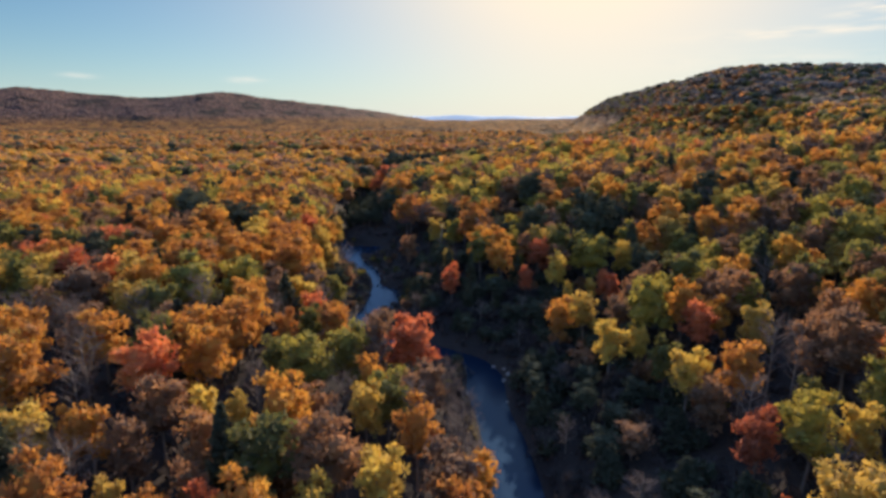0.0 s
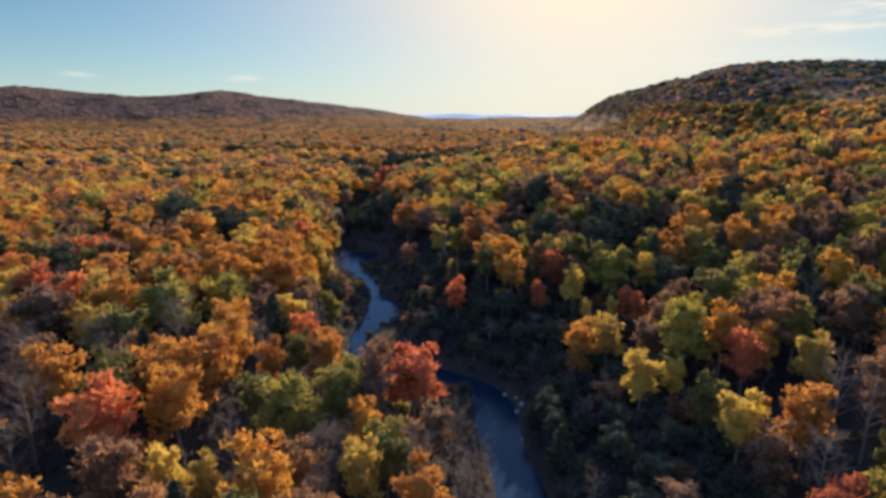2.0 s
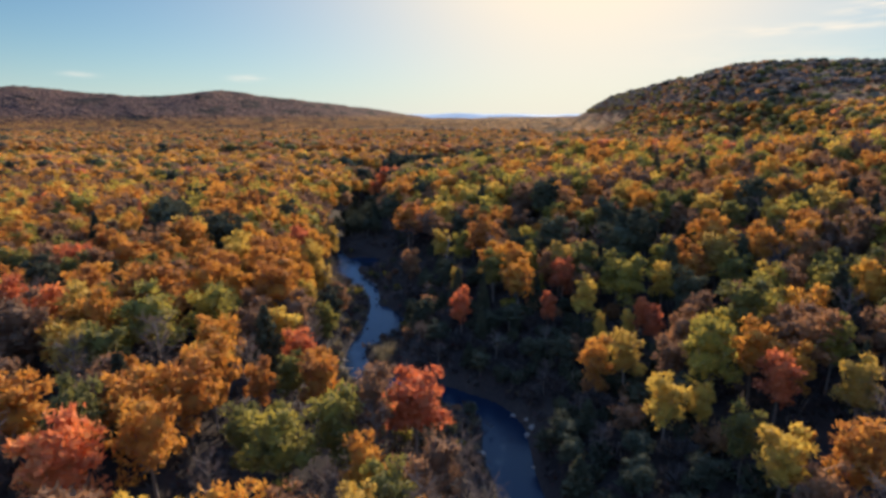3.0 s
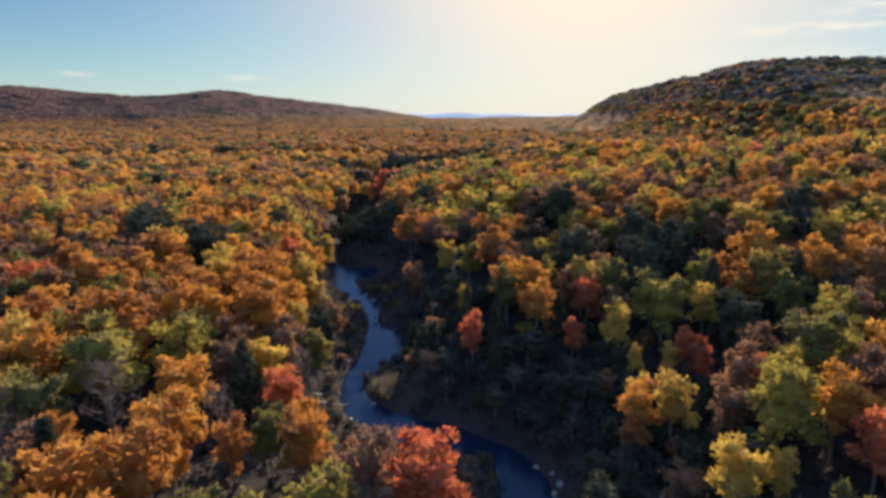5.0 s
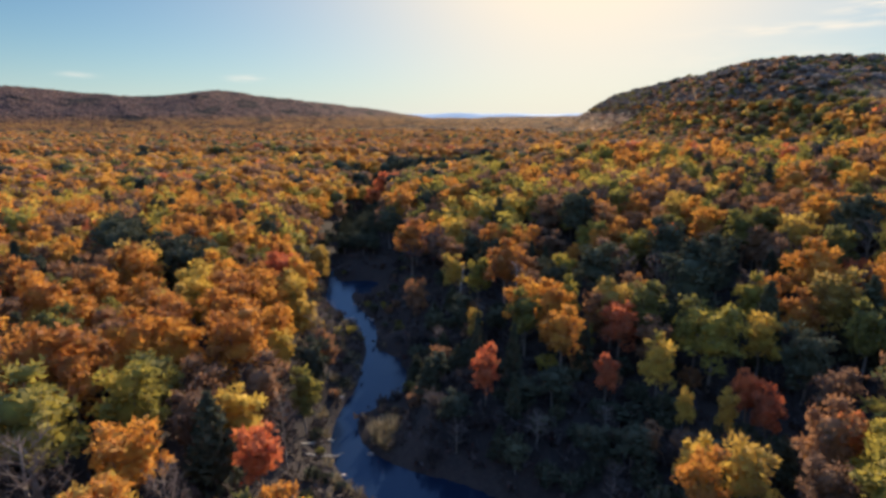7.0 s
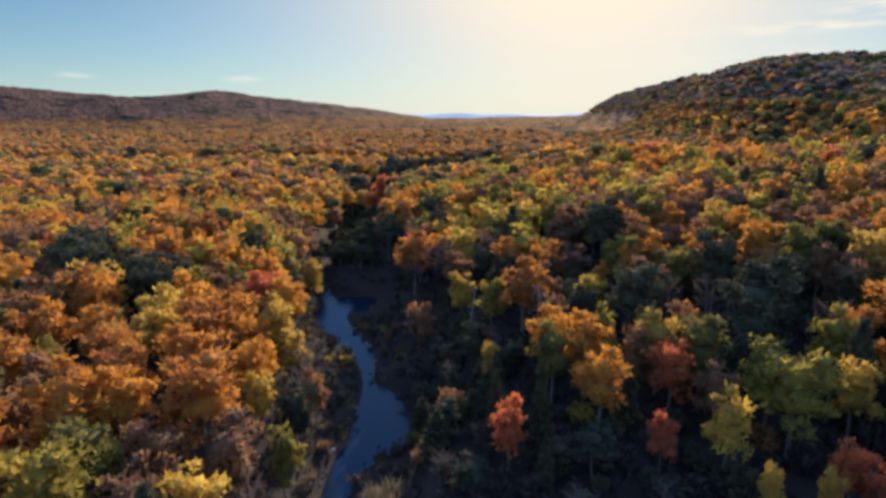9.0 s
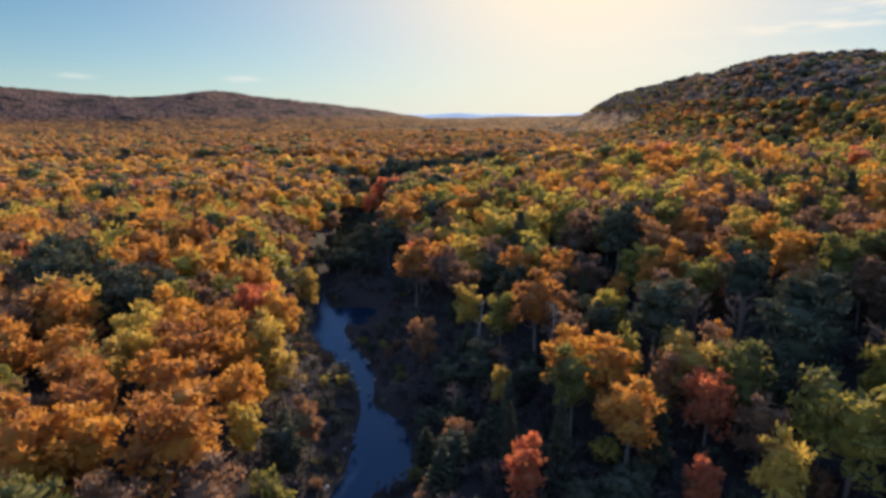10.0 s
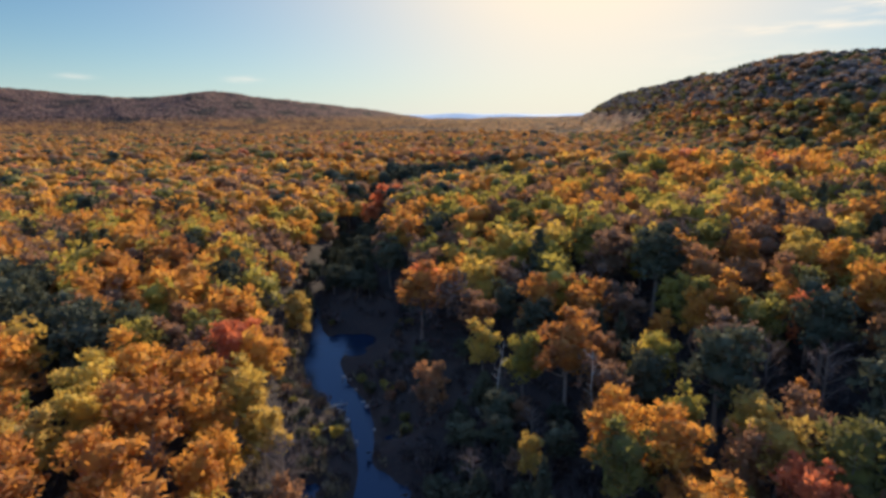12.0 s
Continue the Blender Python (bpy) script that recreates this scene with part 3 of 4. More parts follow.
def broadleaf(r, height, width, tall, boughs=12):
    """Trunk with limbs, and the lobes of the crown, in metres, the foot at z = -0.5."""
    base = height - width * tall
    lobes = [(np.array([c[0] * width, c[1] * width, base + c[2] * width]), q * width) for c, q in lobes_of(r, boughs, tall)]
    lean = r.uniform(-0.5, 0.5, 2)
    knee = np.array([lean[0] * 0.5, lean[1] * 0.5, base * 0.6])
    fork = np.array([lean[0], lean[1], base + 0.25 * width * tall])
    rad = 0.014 * height
    wood = [tube((0, 0, -0.6), knee, rad * 1.35, rad, 7), tube(knee, fork, rad, rad * 0.75, 7), tube(fork, lobes[0][0] + [0, 0, lobes[0][1] * 0.5], rad * 0.75, rad * 0.2)]
    for c, q in lobes[1:]:
        s = r.uniform(0.0, 0.6)
        start = knee + (fork - knee) * (0.5 + 0.5 * s)
        mid = start * 0.5 + c * 0.5 + np.array([0, 0, -0.06 * width])
        wood += [tube(start, mid, rad * 0.42, rad * 0.28), tube(mid, c + (c - mid) * 0.25, rad * 0.28, rad * 0.06)]
    return joined(wood), lobes


def conifer_crown(r, height, width, n):
    """Whorls of drooping boughs, ragged, narrowing to a leader."""
    h = r.random(n) ** 1.15
    a = r.uniform(0, 2 * math.pi, n)
    tier = np.round(h * 11) / 11
    h2 = tier + (h - tier) * 0.45
    reach = (1 - h2 ** 1.5) ** 0.9 * (0.78 + 0.22 * np.sin(a * 5 + tier * 40)) * r.random(n) ** 0.4
    x = reach * 0.5 * width + 0.05
    z = height * (0.10 + 0.90 * h2) - reach * 0.08 * height
    p = np.stack([np.cos(a) * x, np.sin(a) * x, z], 1)
    nr = np.stack([np.cos(a) * 0.5, np.sin(a) * 0.5, np.full(n, 0.8)], 1)
    return p, nr


def bare_crown(r, height, width, tall):
    base = height - width * tall
    wood, twigs = [tube((0, 0, -0.6), (0, 0, height * 0.5), 0.013 * height, 0.009 * height, 6), tube((0, 0, height * 0.5), (0.2, 0.1, height * 0.9), 0.009 * height, 0.002 * height)], []
    for i in range(16):
        a, z = i * 2.4, base * 0.8 + (height * 0.85 - base * 0.8) * i / 16
        q = width * 0.5 * r.uniform(0.6, 1.0) * (1 - 0.5 * i / 16)
        tip = np.array([math.cos(a) * q, math.sin(a) * q, z + q * 0.9])
        wood.append(tube((0, 0, z), tip, 0.07, 0.02, 4))
        for _ in range(26):
            s = r.uniform(0.25, 1.0)
            p0 = np.array([0, 0, z]) * (1 - s) + tip * s
            d = r.normal(0, 1, 3) + np.array([math.cos(a) * 0.5, math.sin(a) * 0.5, 1.0])
            p1 = p0 + d / np.linalg.norm(d) * r.uniform(0.7, 1.7)
            side = np.cross(d, r.normal(0, 1, 3))
            side = side / np.linalg.norm(side) * 0.028
            twigs.append(np.array([p0 - side, p0 + side, p1 + side * 0.4, p1 - side * 0.4]))
    tw = np.vstack(twigs)
    return joined(wood), tw


KINDS = {
    "red": ("red_maple_tree", "scarlet maple with a full rounded crown", 13.5, 1.38),
    "orange": ("orange_maple_tree", "orange and gold maple with a lumpy crown", 14.0, 1.45),
    "yellow": ("yellow_birch_tree", "golden yellow birch with a loose crown", 13.5, 1.45),
    "green": ("olive_oak_tree", "olive green oak just turning yellow", 14.0, 1.5),
    "brown": ("russet_oak_tree", "dull russet oak with thinning leaves", 13.5, 1.55),
    "dark": ("spruce_tree", "dark green spruce with drooping boughs", 13.5, 2.2),
    "hemlock": ("hemlock_tree", "dark grey-green hemlock with a broad dense crown", 14.5, 1.6),
    "bare": ("bare_tree", "grey leafless tree with fine twigs", 13.0, 1.2),
}
VARIANTS = {k: 4 for k in KINDS}
CONIFER_W = 7.6
MODEL_W = 7.0                                      # models are 7 m wide; each tree scales its own
models = {}
for ki, (key, (kind_name, label, height, tall)) in enumerate(KINDS.items()):
    for v in range(VARIANTS[key]):
        r = np.random.default_rng(100 * ki + v)
        if key == "dark":
            pts, nr = conifer_crown(r, height, CONIFER_W, 1050)
            cv = cards(pts, nr, 0.66, r, 1.9)
            tv, tf = joined([tube((0, 0, -0.6), (0, 0, height * 0.55), 0.22, 0.12, 7), tube((0, 0, height * 0.55), (0, 0, height * 0.99), 0.12, 0.02, 5)])
            cf = blades_of(len(cv) // 3)
        elif key == "bare":
            (tv, tf), cv = bare_crown(r, height, MODEL_W, tall)
            cf = quads(len(cv) // 4)
        else:
            (tv, tf), lobes = broadleaf(r, height * r.uniform(0.94, 1.06), MODEL_W, tall * r.uniform(0.9, 1.1))
            pts, nr = crown_points(r, lobes, {"brown": 900, "yellow": 1020}.get(key, 1120))
            lv = cards(pts, nr, 0.42, r, 1.65)
            cv, cf = joined([(lv, blades_of(len(lv) // 3))] + masses(r, lobes[:2], 0.82) + masses(r, lobes[3::2], 0.62, True))
        models[key, v] = (smooth(mesh_of(kind_name + "_trunk", tv, tf, BARK)), smooth(mesh_of(kind_name + "_crown", cv, cf, LEAF["dark" if key == "hemlock" else key])))


def plant(key, x, y, width, r, stunted=1.0):
    """One standing tree of its own: an empty at the foot, with trunk and crown."""
    name, label, height, tall = KINDS[key]
    d, side = bank(x, y)
    where = "beside the river" if d < 12 else ("on the wooded slope" if side > 0 else "in the level woods")
    root = new(name)
    root.empty_display_size = 0.5
    s = width / (CONIFER_W if key == "dark" else MODEL_W)
    if key == "dark":
        s = 0.5 * s + 0.5 * min(s, 1.15)
    sz = 0.55 + 0.45 * s if s > 1 else 0.45 + 0.55 * s
    sz = sz * r.uniform(0.95, 1.06) if key != "dark" else sz * r.uniform(0.9, 1.1)
    sz *= stunted
    root.matrix_basis = Matrix.LocRotScale((x, y, float(ground_z(x, y))), Euler((0, 0, r.uniform(0, 6.28))), (s, s, sz))
    tm, cm = models[key, int(r.integers(VARIANTS[key]))]
    for pn, me in (("trunk", tm), ("crown", cm)):
        ob = new(pn, me)
        ob.parent = root
    return tagged(root, label + " " + where, "tree", group=label.split(" with")[0].split(" just")[0] + " trees of the valley")


shrub_models = {}
for key in ("bare", "brown", "green", "dark"):
    for v in range(3):
        r = np.random.default_rng(700 + v)
        stems = []
        for k in range(7):
            a = k * 0.9 + r.uniform(-0.3, 0.3)
            stems.append(tube((0.1 * math.cos(a), 0.1 * math.sin(a), -0.2), (0.6 * math.cos(a), 0.6 * math.sin(a), 1.5 + 0.3 * r.random()), 0.05, 0.015, 4))
        sv, sf = joined(stems)
        p = r.normal(0, 1, (170, 3))
        p /= np.linalg.norm(p, axis=1)[:, None]
        p = p * np.array([1.0, 1.0, 0.8]) * r.uniform(0.45, 1.0, (170, 1)) + np.array([0, 0, 0.95])
        p[:, 2] = np.abs(p[:, 2])
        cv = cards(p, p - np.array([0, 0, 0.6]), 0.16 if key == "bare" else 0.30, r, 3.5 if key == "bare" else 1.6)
        # leafless shrubs take the twig colour that is darkened for shade
        shrub_models[key, v] = (smooth(mesh_of("shrub_stems", sv, sf, BARK)), mesh_of("shrub_crown", cv, blades_of(len(cv) // 3), LEAF[{"bare": "shade_brush"}.get(key, key)]))


def shrub(x, y, width, r, place="open river bank", mix=(0.45, 0.30, 0.25, 0.0)):
    """A waist-high to man-high bush of the bank."""
    key = ("bare", "brown", "green", "dark")[int(r.choice(4, p=mix))]
    root = new("riverside_shrub")
    root.empty_display_size = 0.3
    s = width / 2.0
    root.matrix_basis = Matrix.LocRotScale((x, y, float(ground_z(x, y))), Euler((0, 0, r.uniform(0, 6.28))), (s, s, s * r.uniform(0.7, 1.1)))
    tm, cm = shrub_models[key, int(r.integers(3))]
    for pn, me in (("stem", tm), ("crown", cm)):
        new(pn, me).parent = root
    look_of = {"bare": "grey leafless", "brown": "dull russet", "green": "olive green", "dark": "dark evergreen"}[key]
    return tagged(root, look_of + " low shrub on the " + place, "shrub", group="riverside shrubs")


HEMLOCK = [(49.3, 129.7, 7.6), (-29.9, 149.7, 7.1), (41.6, 154.0, 12), (45.4, 157.5, 12), (78.6, 163.7, 10.9), (52.1, 163.9, 8.2), (27.7, 167.1, 9.8), (19.5, 171.6, 7.1), (44.5, 172.5, 9.0), (-66.5, 180.0, 12), (-77.6, 185.5, 10.1), (-86.0, 186.4, 12), (-72.1, 187.8, 10.6), (-64.5, 191.0, 8.5), (7.8, 194.8, 8.8), (-89.8, 195.7, 12), (-91.2, 200.1, 12), (32.3, 203.2, 12), (-93.0, 204.8, 12), (-24.5, 251.2, 9.5), (-60.8, 405.8, 12), (-54.5, 362, 9.5), (-50.0, 371, 9)]
RED = [(-23.5, 46.2, 4.7), (34.9, 49.1, 3.5), (39.0, 60.8, 6.8), (-41.2, 70.4, 9.3), (62.3, 74.1, 4.8), (-5.8, 91.6, 10.4), (45.6, 91.9, 7.6), (44.0, 113.0, 4.3), (-28.6, 115.5, 6.3), (39.0, 121.4, 4.8), (38.6, 125.7, 5.5), (-99.7, 131.8, 9.0), (21.3, 135.2, 5.0), (2.1, 140.4, 5.7), (-87.7, 144.9, 9.9), (26.4, 146.0, 8.3), (71.0, 152.0, 5.9), (-46.4, 188.3, 9.6), (-46.8, 194.8, 7.9), (-13.4, 225.3, 11.5), (-36.5, 352, 12), (-41.5, 341, 9.5), (-31.5, 366, 10), (-25.5, 300, 9)]
ORANGE = [(-38.1, 44.5, 6.8), (-28.0, 45.1, 4.6), (-45.7, 60.7, 3.7), (-20.0, 62.0, 7.6), (-11.2, 77.8, 5.4), (-3.6, 65.0, 6.4), (-56.7, 67.3, 9.7), (43.5, 73.6, 8.0), (-34.8, 76.0, 7.3), (41.5, 80.7, 4.3), (-67.1, 82.1, 7.8), (-35.6, 87.1, 8.2), (-34.0, 91.4, 3.8), (68.2, 92.5, 5.4), (-48.1, 93.9, 5.0), (-20.2, 95.6, 6.7), (50.2, 96.0, 6.2), (-29.6, 97.1, 4.8), (-21.2, 100.7, 5.2), (81.0, 103.9, 5.3), (-39.7, 107.0, 8.7), (74.6, 107.1, 6.1), (24.6, 108.9, 6.7), (-56.0, 123.4, 9.8), (-60.6, 124.0, 12), (-39.6, 140.8, 12), (15.4, 143.8, 9.1), (-52.3, 143.9, 9.3), (71.8, 145.9, 7.7), (61.7, 149.1, 11.8), (14.7, 150.2, 3.5)]
ORANGE_MIDDLE = [(-46.2, 151.1, 8.8), (-38.5, 156.1, 7.1), (35.6, 161.8, 4.5), (-48.8, 162.9, 12), (-38.8, 163.0, 5.6), (13.1, 164.4, 6.6), (-72.1, 170.3, 12), (-56.5, 175.4, 10.6), (-47.7, 176.0, 10.9), (9.5, 178.0, 9.8), (55.6, 178.7, 9.6), (46.0, 185.1, 7.0), (-40.7, 186.0, 8.3), (27.1, 186.4, 4.7), (47.9, 202.5, 10.6), (-14.4, 213.4, 10.6), (-83.0, 218.7, 9.1), (-74.8, 228.3, 11.4), (-58.8, 284.5, 12)]
YELLOW = [(-33.2, 47.2, 3.5), (-13.6, 49.2, 5.6), (-6.8, 52.7, 6.7), (49.0, 57.6, 5.7), (47.3, 62.9, 3.8), (-27.1, 65.7, 3.6), (-31.8, 65.9, 5.6), (-10.6, 68.5, 5.6), (37.2, 76.6, 7.8), (52.7, 86.8, 6.6), (-40.1, 90.0, 4.9), (30.2, 93.0, 7.7), (35.5, 93.3, 5.0), (-59.5, 101.2, 8.3), (29.6, 108.8, 7.6), (26.0, 113.7, 6.6), (58.5, 116.6, 6.7), (34.6, 123.3, 3.6), (-33.9, 123.7, 7.2), (30.1, 126.4, 3.7), (28.6, 133.7, 6.9), (46.6, 137.1, 6.6), (-35.7, 151.7, 5.7), (-58.4, 156.8, 8.0), (1.6, 162.8, 3.9), (-55.8, 163.2, 8.3), (-58.2, 168.3, 9.6), (-36.9, 173.7, 8.7), (-74.2, 175.5, 11.9), (-40.8, 176.3, 9.4)]
YELLOW_MIDDLE = [(-2.4, 193.0, 6.7), (55.3, 196.0, 10.0), (59.3, 202.3, 9.4), (-1.0, 215.5, 9.8), (-44.9, 226.5, 7.4), (-60.7, 335.2, 12)]
GREEN = [(49.3, 67.4, 4.5), (-20.9, 77.4, 9.3), (-26.6, 82.3, 5.9), (36.4, 83.3, 6.0), (-25.2, 98.8, 5.6), (42.5, 105.3, 7.8), (-52.5, 110.2, 12), (50.9, 111.9, 11.6), (-46.1, 119.7, 9.4), (-47.1, 126.5, 8.7), (38.4, 136.4, 11.1), (37.3, 140.6, 9.6), (-114.7, 142.6, 8.1), (21.2, 148.5, 3.5), (20.8, 161.8, 6.3), (32.4, 210.4, 10.2), (14.0, 211.2, 8.6), (-0.6, 226.4, 10.2), (13.4, 253.6, 12)]
BROWN = [(-27.1, 51.3, 3.9), (-12.2, 90.2, 8.6), (-17.5, 69.0, 5.8), (-5.5, 77.5, 6.0), (35.9, 105.1, 6.1), (-72.4, 106.3, 11.1), (32.2, 175.3, 10.5), (-12.0, 185.8, 6.3), (-44.7, 205.1, 5.6), (26.3, 213.1, 11.6), (4.0, 218.7, 8.3)]
BARE = [(42.9, 51.7, 5.8), (55.4, 65.8, 4.7), (40.9, 66.4, 7.3), (-52.4, 74.1, 9.7), (-46.8, 101.9, 9.8), (-28.4, 125.9, 6.1), (-45.2, 158.6, 5.3)]
DARK = [(57.3, 92.4, 4.3), (20.0, 145.0, 4.6), (7.7, 146.5, 4.2), (1.8, 155.0, 4.4), (9.0, 205.5, 5.4), (24.8, 199.0, 5.0), (35.2, 202.5, 5.6), (20.4, 186.5, 5.0), (6.4, 135.4, 3.9), (-74.6, 138.5, 6.3), (1.1, 147.7, 3.7), (17.6, 190.3, 6.4)]
FIXED_ROWS = (("hemlock", HEMLOCK), ("red", RED), ("orange", ORANGE), ("orange", ORANGE_MIDDLE), ("yellow", YELLOW), ("yellow", YELLOW_MIDDLE), ("green", GREEN), ("brown", BROWN), ("bare", BARE), ("dark", DARK))

FIXED = []
for key, rows in (FIXED_ROWS):
    FIXED += [(key, x, y, w * (0.86 if x > 15 and key in ("red", "green", "orange", "yellow") else 1.0)) for x, y, w in rows]

rt = np.random.default_rng(11)
taken = np.array([(x, y, 0.42 * w + 2.2) for _, x, y, w in FIXED])
for key, x, y, w in FIXED:
    plant(key, x, y, w, rt)

LEFT_MIX = (("orange", 0.40), ("yellow", 0.08), ("green", 0.14), ("brown", 0.29), ("red", 0.01), ("dark", 0.02), ("hemlock", 0.02), ("bare", 0.04))
LOW_MIX = (("orange", 0.13), ("yellow", 0.06), ("green", 0.13), ("brown", 0.26), ("dark", 0.06), ("bare", 0.36))
RIGHT_MIX = (("orange", 0.20), ("yellow", 0.08), ("green", 0.22), ("brown", 0.32), ("red", 0.005), ("dark", 0.035), ("hemlock", 0.02), ("bare", 0.12))
PLAIN_MIX = (("orange", 0.38), ("brown", 0.42), ("green", 0.11), ("hemlock", 0.05), ("yellow", 0.02), ("red", 0.02))
SLOPE_MIX = (("orange", 0.25), ("yellow", 0.09), ("green", 0.29), ("brown", 0.28), ("hemlock", 0.04), ("bare", 0.04), ("red", 0.01))
# the large grey leafless share tones the hill down like haze
HILL_MIX = (("green", 0.15), ("brown", 0.30), ("hemlock", 0.07), ("bare", 0.48))
BEND_MIX = (("hemlock", 0.65), ("dark", 0.25), ("brown", 0.10))
# mostly dark kinds, so that the bank looks as deep in shade as wanted
SHADE_MIX = (("dark", 0.28), ("hemlock", 0.26), ("bare", 0.32), ("brown", 0.14))
BANK_MIX = (("dark", 0.22), ("hemlock", 0.14), ("brown", 0.28), ("bare", 0.16), ("green", 0.10), ("orange", 0.10))
STRIP_MIX = (("bare", 0.32), ("green", 0.34), ("brown", 0.24), ("hemlock", 0.10))


def shady(d, side, y):
    """The steep bank in the shade of the slope, given low dark trees to deepen that shade."""
    return (side >= 0) & (d < np.interp(y, [60, 110, 150, 200, 240], [21, 26, 24, 17, 13])) & (y < 240)


def kinds_for(x, d, side, y, r, z):
    """A kind for each place, by what grows there."""
    n = len(d)
    u = r.random(n)
    out = np.empty(n, object)
    for mix, where in ((LEFT_MIX, side < 0), (LOW_MIX, (side < 0) & (y < 105)), (RIGHT_MIX, side >= 0), (PLAIN_MIX, (side < 0) & (y > 290)), (SLOPE_MIX, (side >= 0) & (y > 235)), (HILL_MIX, (side >= 0) & (z > 50)), (BANK_MIX, (side >= 0) & (d < 16) & (y < 330)), (STRIP_MIX, (side < 0) & (d < 10) & (y > 118) & (y < 240)), (BEND_MIX, (d < np.where(side < 0, 30, 8)) & (x > -46) & (y > 360) & (y < 560)), (SHADE_MIX, shady(d, side, y))):
        edges = np.cumsum([q for _, q in mix])
        idx = np.minimum(np.searchsorted(edges, u * edges[-1]), len(mix) - 1)
        names = np.array([k for k, _ in mix], object)[idx]
        out = np.where(where, names, out)
    return out


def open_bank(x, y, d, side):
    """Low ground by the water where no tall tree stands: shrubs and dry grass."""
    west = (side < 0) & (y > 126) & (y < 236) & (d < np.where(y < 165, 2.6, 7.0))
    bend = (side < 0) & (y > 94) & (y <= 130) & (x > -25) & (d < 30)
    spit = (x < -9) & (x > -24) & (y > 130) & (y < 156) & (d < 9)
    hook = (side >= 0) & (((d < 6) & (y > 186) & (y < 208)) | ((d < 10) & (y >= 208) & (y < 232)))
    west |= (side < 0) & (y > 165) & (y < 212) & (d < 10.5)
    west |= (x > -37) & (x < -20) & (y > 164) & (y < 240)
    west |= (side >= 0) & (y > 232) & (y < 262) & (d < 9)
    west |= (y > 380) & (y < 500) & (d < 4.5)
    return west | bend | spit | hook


def dark_lane(d, side, y):
    """The low ground upstream between the woods; added dark conifers stand in for its shade."""
    return (y > 226) & (y < 345) & (d < np.where(side < 0, np.where(y > 234, 4.5, 0.0), np.interp(y, [226, 255, 345], [9, 19, 17])))


def reedy_point(x, y):
    """The low bare point between the river and its backwater."""
    return (x > -38) & (x < -22) & (y > 213) & (y < 240)


def scatter(step, lo, hi, r, spread, low=False):
    """Jittered places in a fan that opens along +y, off the water."""
    ys = np.arange(lo, hi, step * 0.87)
    pts = []
    for i, y in enumerate(ys):
        half = spread * y + 14
        xs = np.arange(-half, half * 1.0, step) + (i % 2) * step * 0.5
        pts.append(np.stack([xs, np.full(len(xs), y)], 1))
    p = np.vstack(pts)
    p = p + r.uniform(-0.36, 0.36, p.shape) * step
    d, side = bank(p[:, 0], p[:, 1])
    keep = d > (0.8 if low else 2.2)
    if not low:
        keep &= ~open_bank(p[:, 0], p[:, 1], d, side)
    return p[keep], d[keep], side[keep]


# near woods, each tree a thing of its own
NEAR = 205.0
pts, d, side = scatter(6.1, 36.0, NEAR, rt, 0.80)
ok = np.ones(len(pts), bool)
for x, y, q in taken:
    ok &= np.hypot(pts[:, 0] - x, pts[:, 1] - y) > q
ok &= rt.random(len(pts)) > 0.06
pts, d, side = pts[ok], d[ok], side[ok]
for (x, y), key, dd, sd in zip(pts, kinds_for(pts[:, 0], d, side, pts[:, 1], rt, ground_z(pts[:, 0], pts[:, 1])), d, side):
    low = bool(shady(dd, sd, y))
    plant(key, float(x), float(y), float(rt.uniform(6.0, 9.2) * (0.72 if low else (0.8 if dd < 6 else 1.0))), rt, 0.55 if low else 1.0)


# low shrubs on the open banks
pts, d, side = scatter(3.3, 90.0, 240.0, rt, 0.80, low=True)
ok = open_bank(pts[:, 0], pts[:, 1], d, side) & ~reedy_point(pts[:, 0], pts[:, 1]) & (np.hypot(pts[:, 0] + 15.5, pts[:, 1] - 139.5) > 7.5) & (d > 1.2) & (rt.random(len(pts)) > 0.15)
for x, y, q in taken:
    ok &= np.hypot(pts[:, 0] - x, pts[:, 1] - y) > q * 0.75
for (x, y), dd in zip(pts[ok], d[ok]):
    shrub(float(x), float(y), float(rt.uniform(2.2, 3.6) if dd > 6 and y < 160 else rt.uniform(1.7, 3.0)), rt, mix=(0.38, 0.16, 0.20, 0.26))


# bushes at the feet of the trees along the shaded bank
for key, x, y, w in FIXED:
    if 4 < x < 60 and 60 < y < 215 and key in ("red", "orange", "yellow", "green", "brown"):
        shrub(x + float(rt.uniform(-1.5, 1.5)), y - 2.6, float(rt.uniform(3.6, 5.4)), rt, "slope under the trees", (0.30, 0.25, 0.15, 0.30))


# thicket on the shaded bank, dark shrubs added to deepen the shade
pts, d, side = scatter(4.5, 55.0, 180.0, rt, 0.80, low=True)
ok = shady(d, side, pts[:, 1]) & (d > 1.2) & (pts[:, 1] < 180) & (rt.random(len(pts)) > 0.12) & ~open_bank(pts[:, 0], pts[:, 1], d, side)
for (x, y) in pts[ok]:
    shrub(float(x), float(y), float(rt.uniform(2.8, 5.0)), rt, "shaded river bank", (0.52, 0.04, 0.0, 0.44))


# small dark conifers along the lane upstream, added to make it look shaded
pts, d, side = scatter(5.0, 226.0, 345.0, rt, 0.80, low=True)
ok = dark_lane(d, side, pts[:, 1]) & (d > 0.8) & ((pts[:, 1] > 256) | (d > 9) | (side < 0))
for x, y, q in taken:
    ok &= np.hypot(pts[:, 0] - x, pts[:, 1] - y) > q
for x, y in pts[ok]:
    plant(("hemlock", "dark")[int(rt.integers(2))], float(x), float(y), float(rt.uniform(4.6, 6.6)), rt, 0.62)


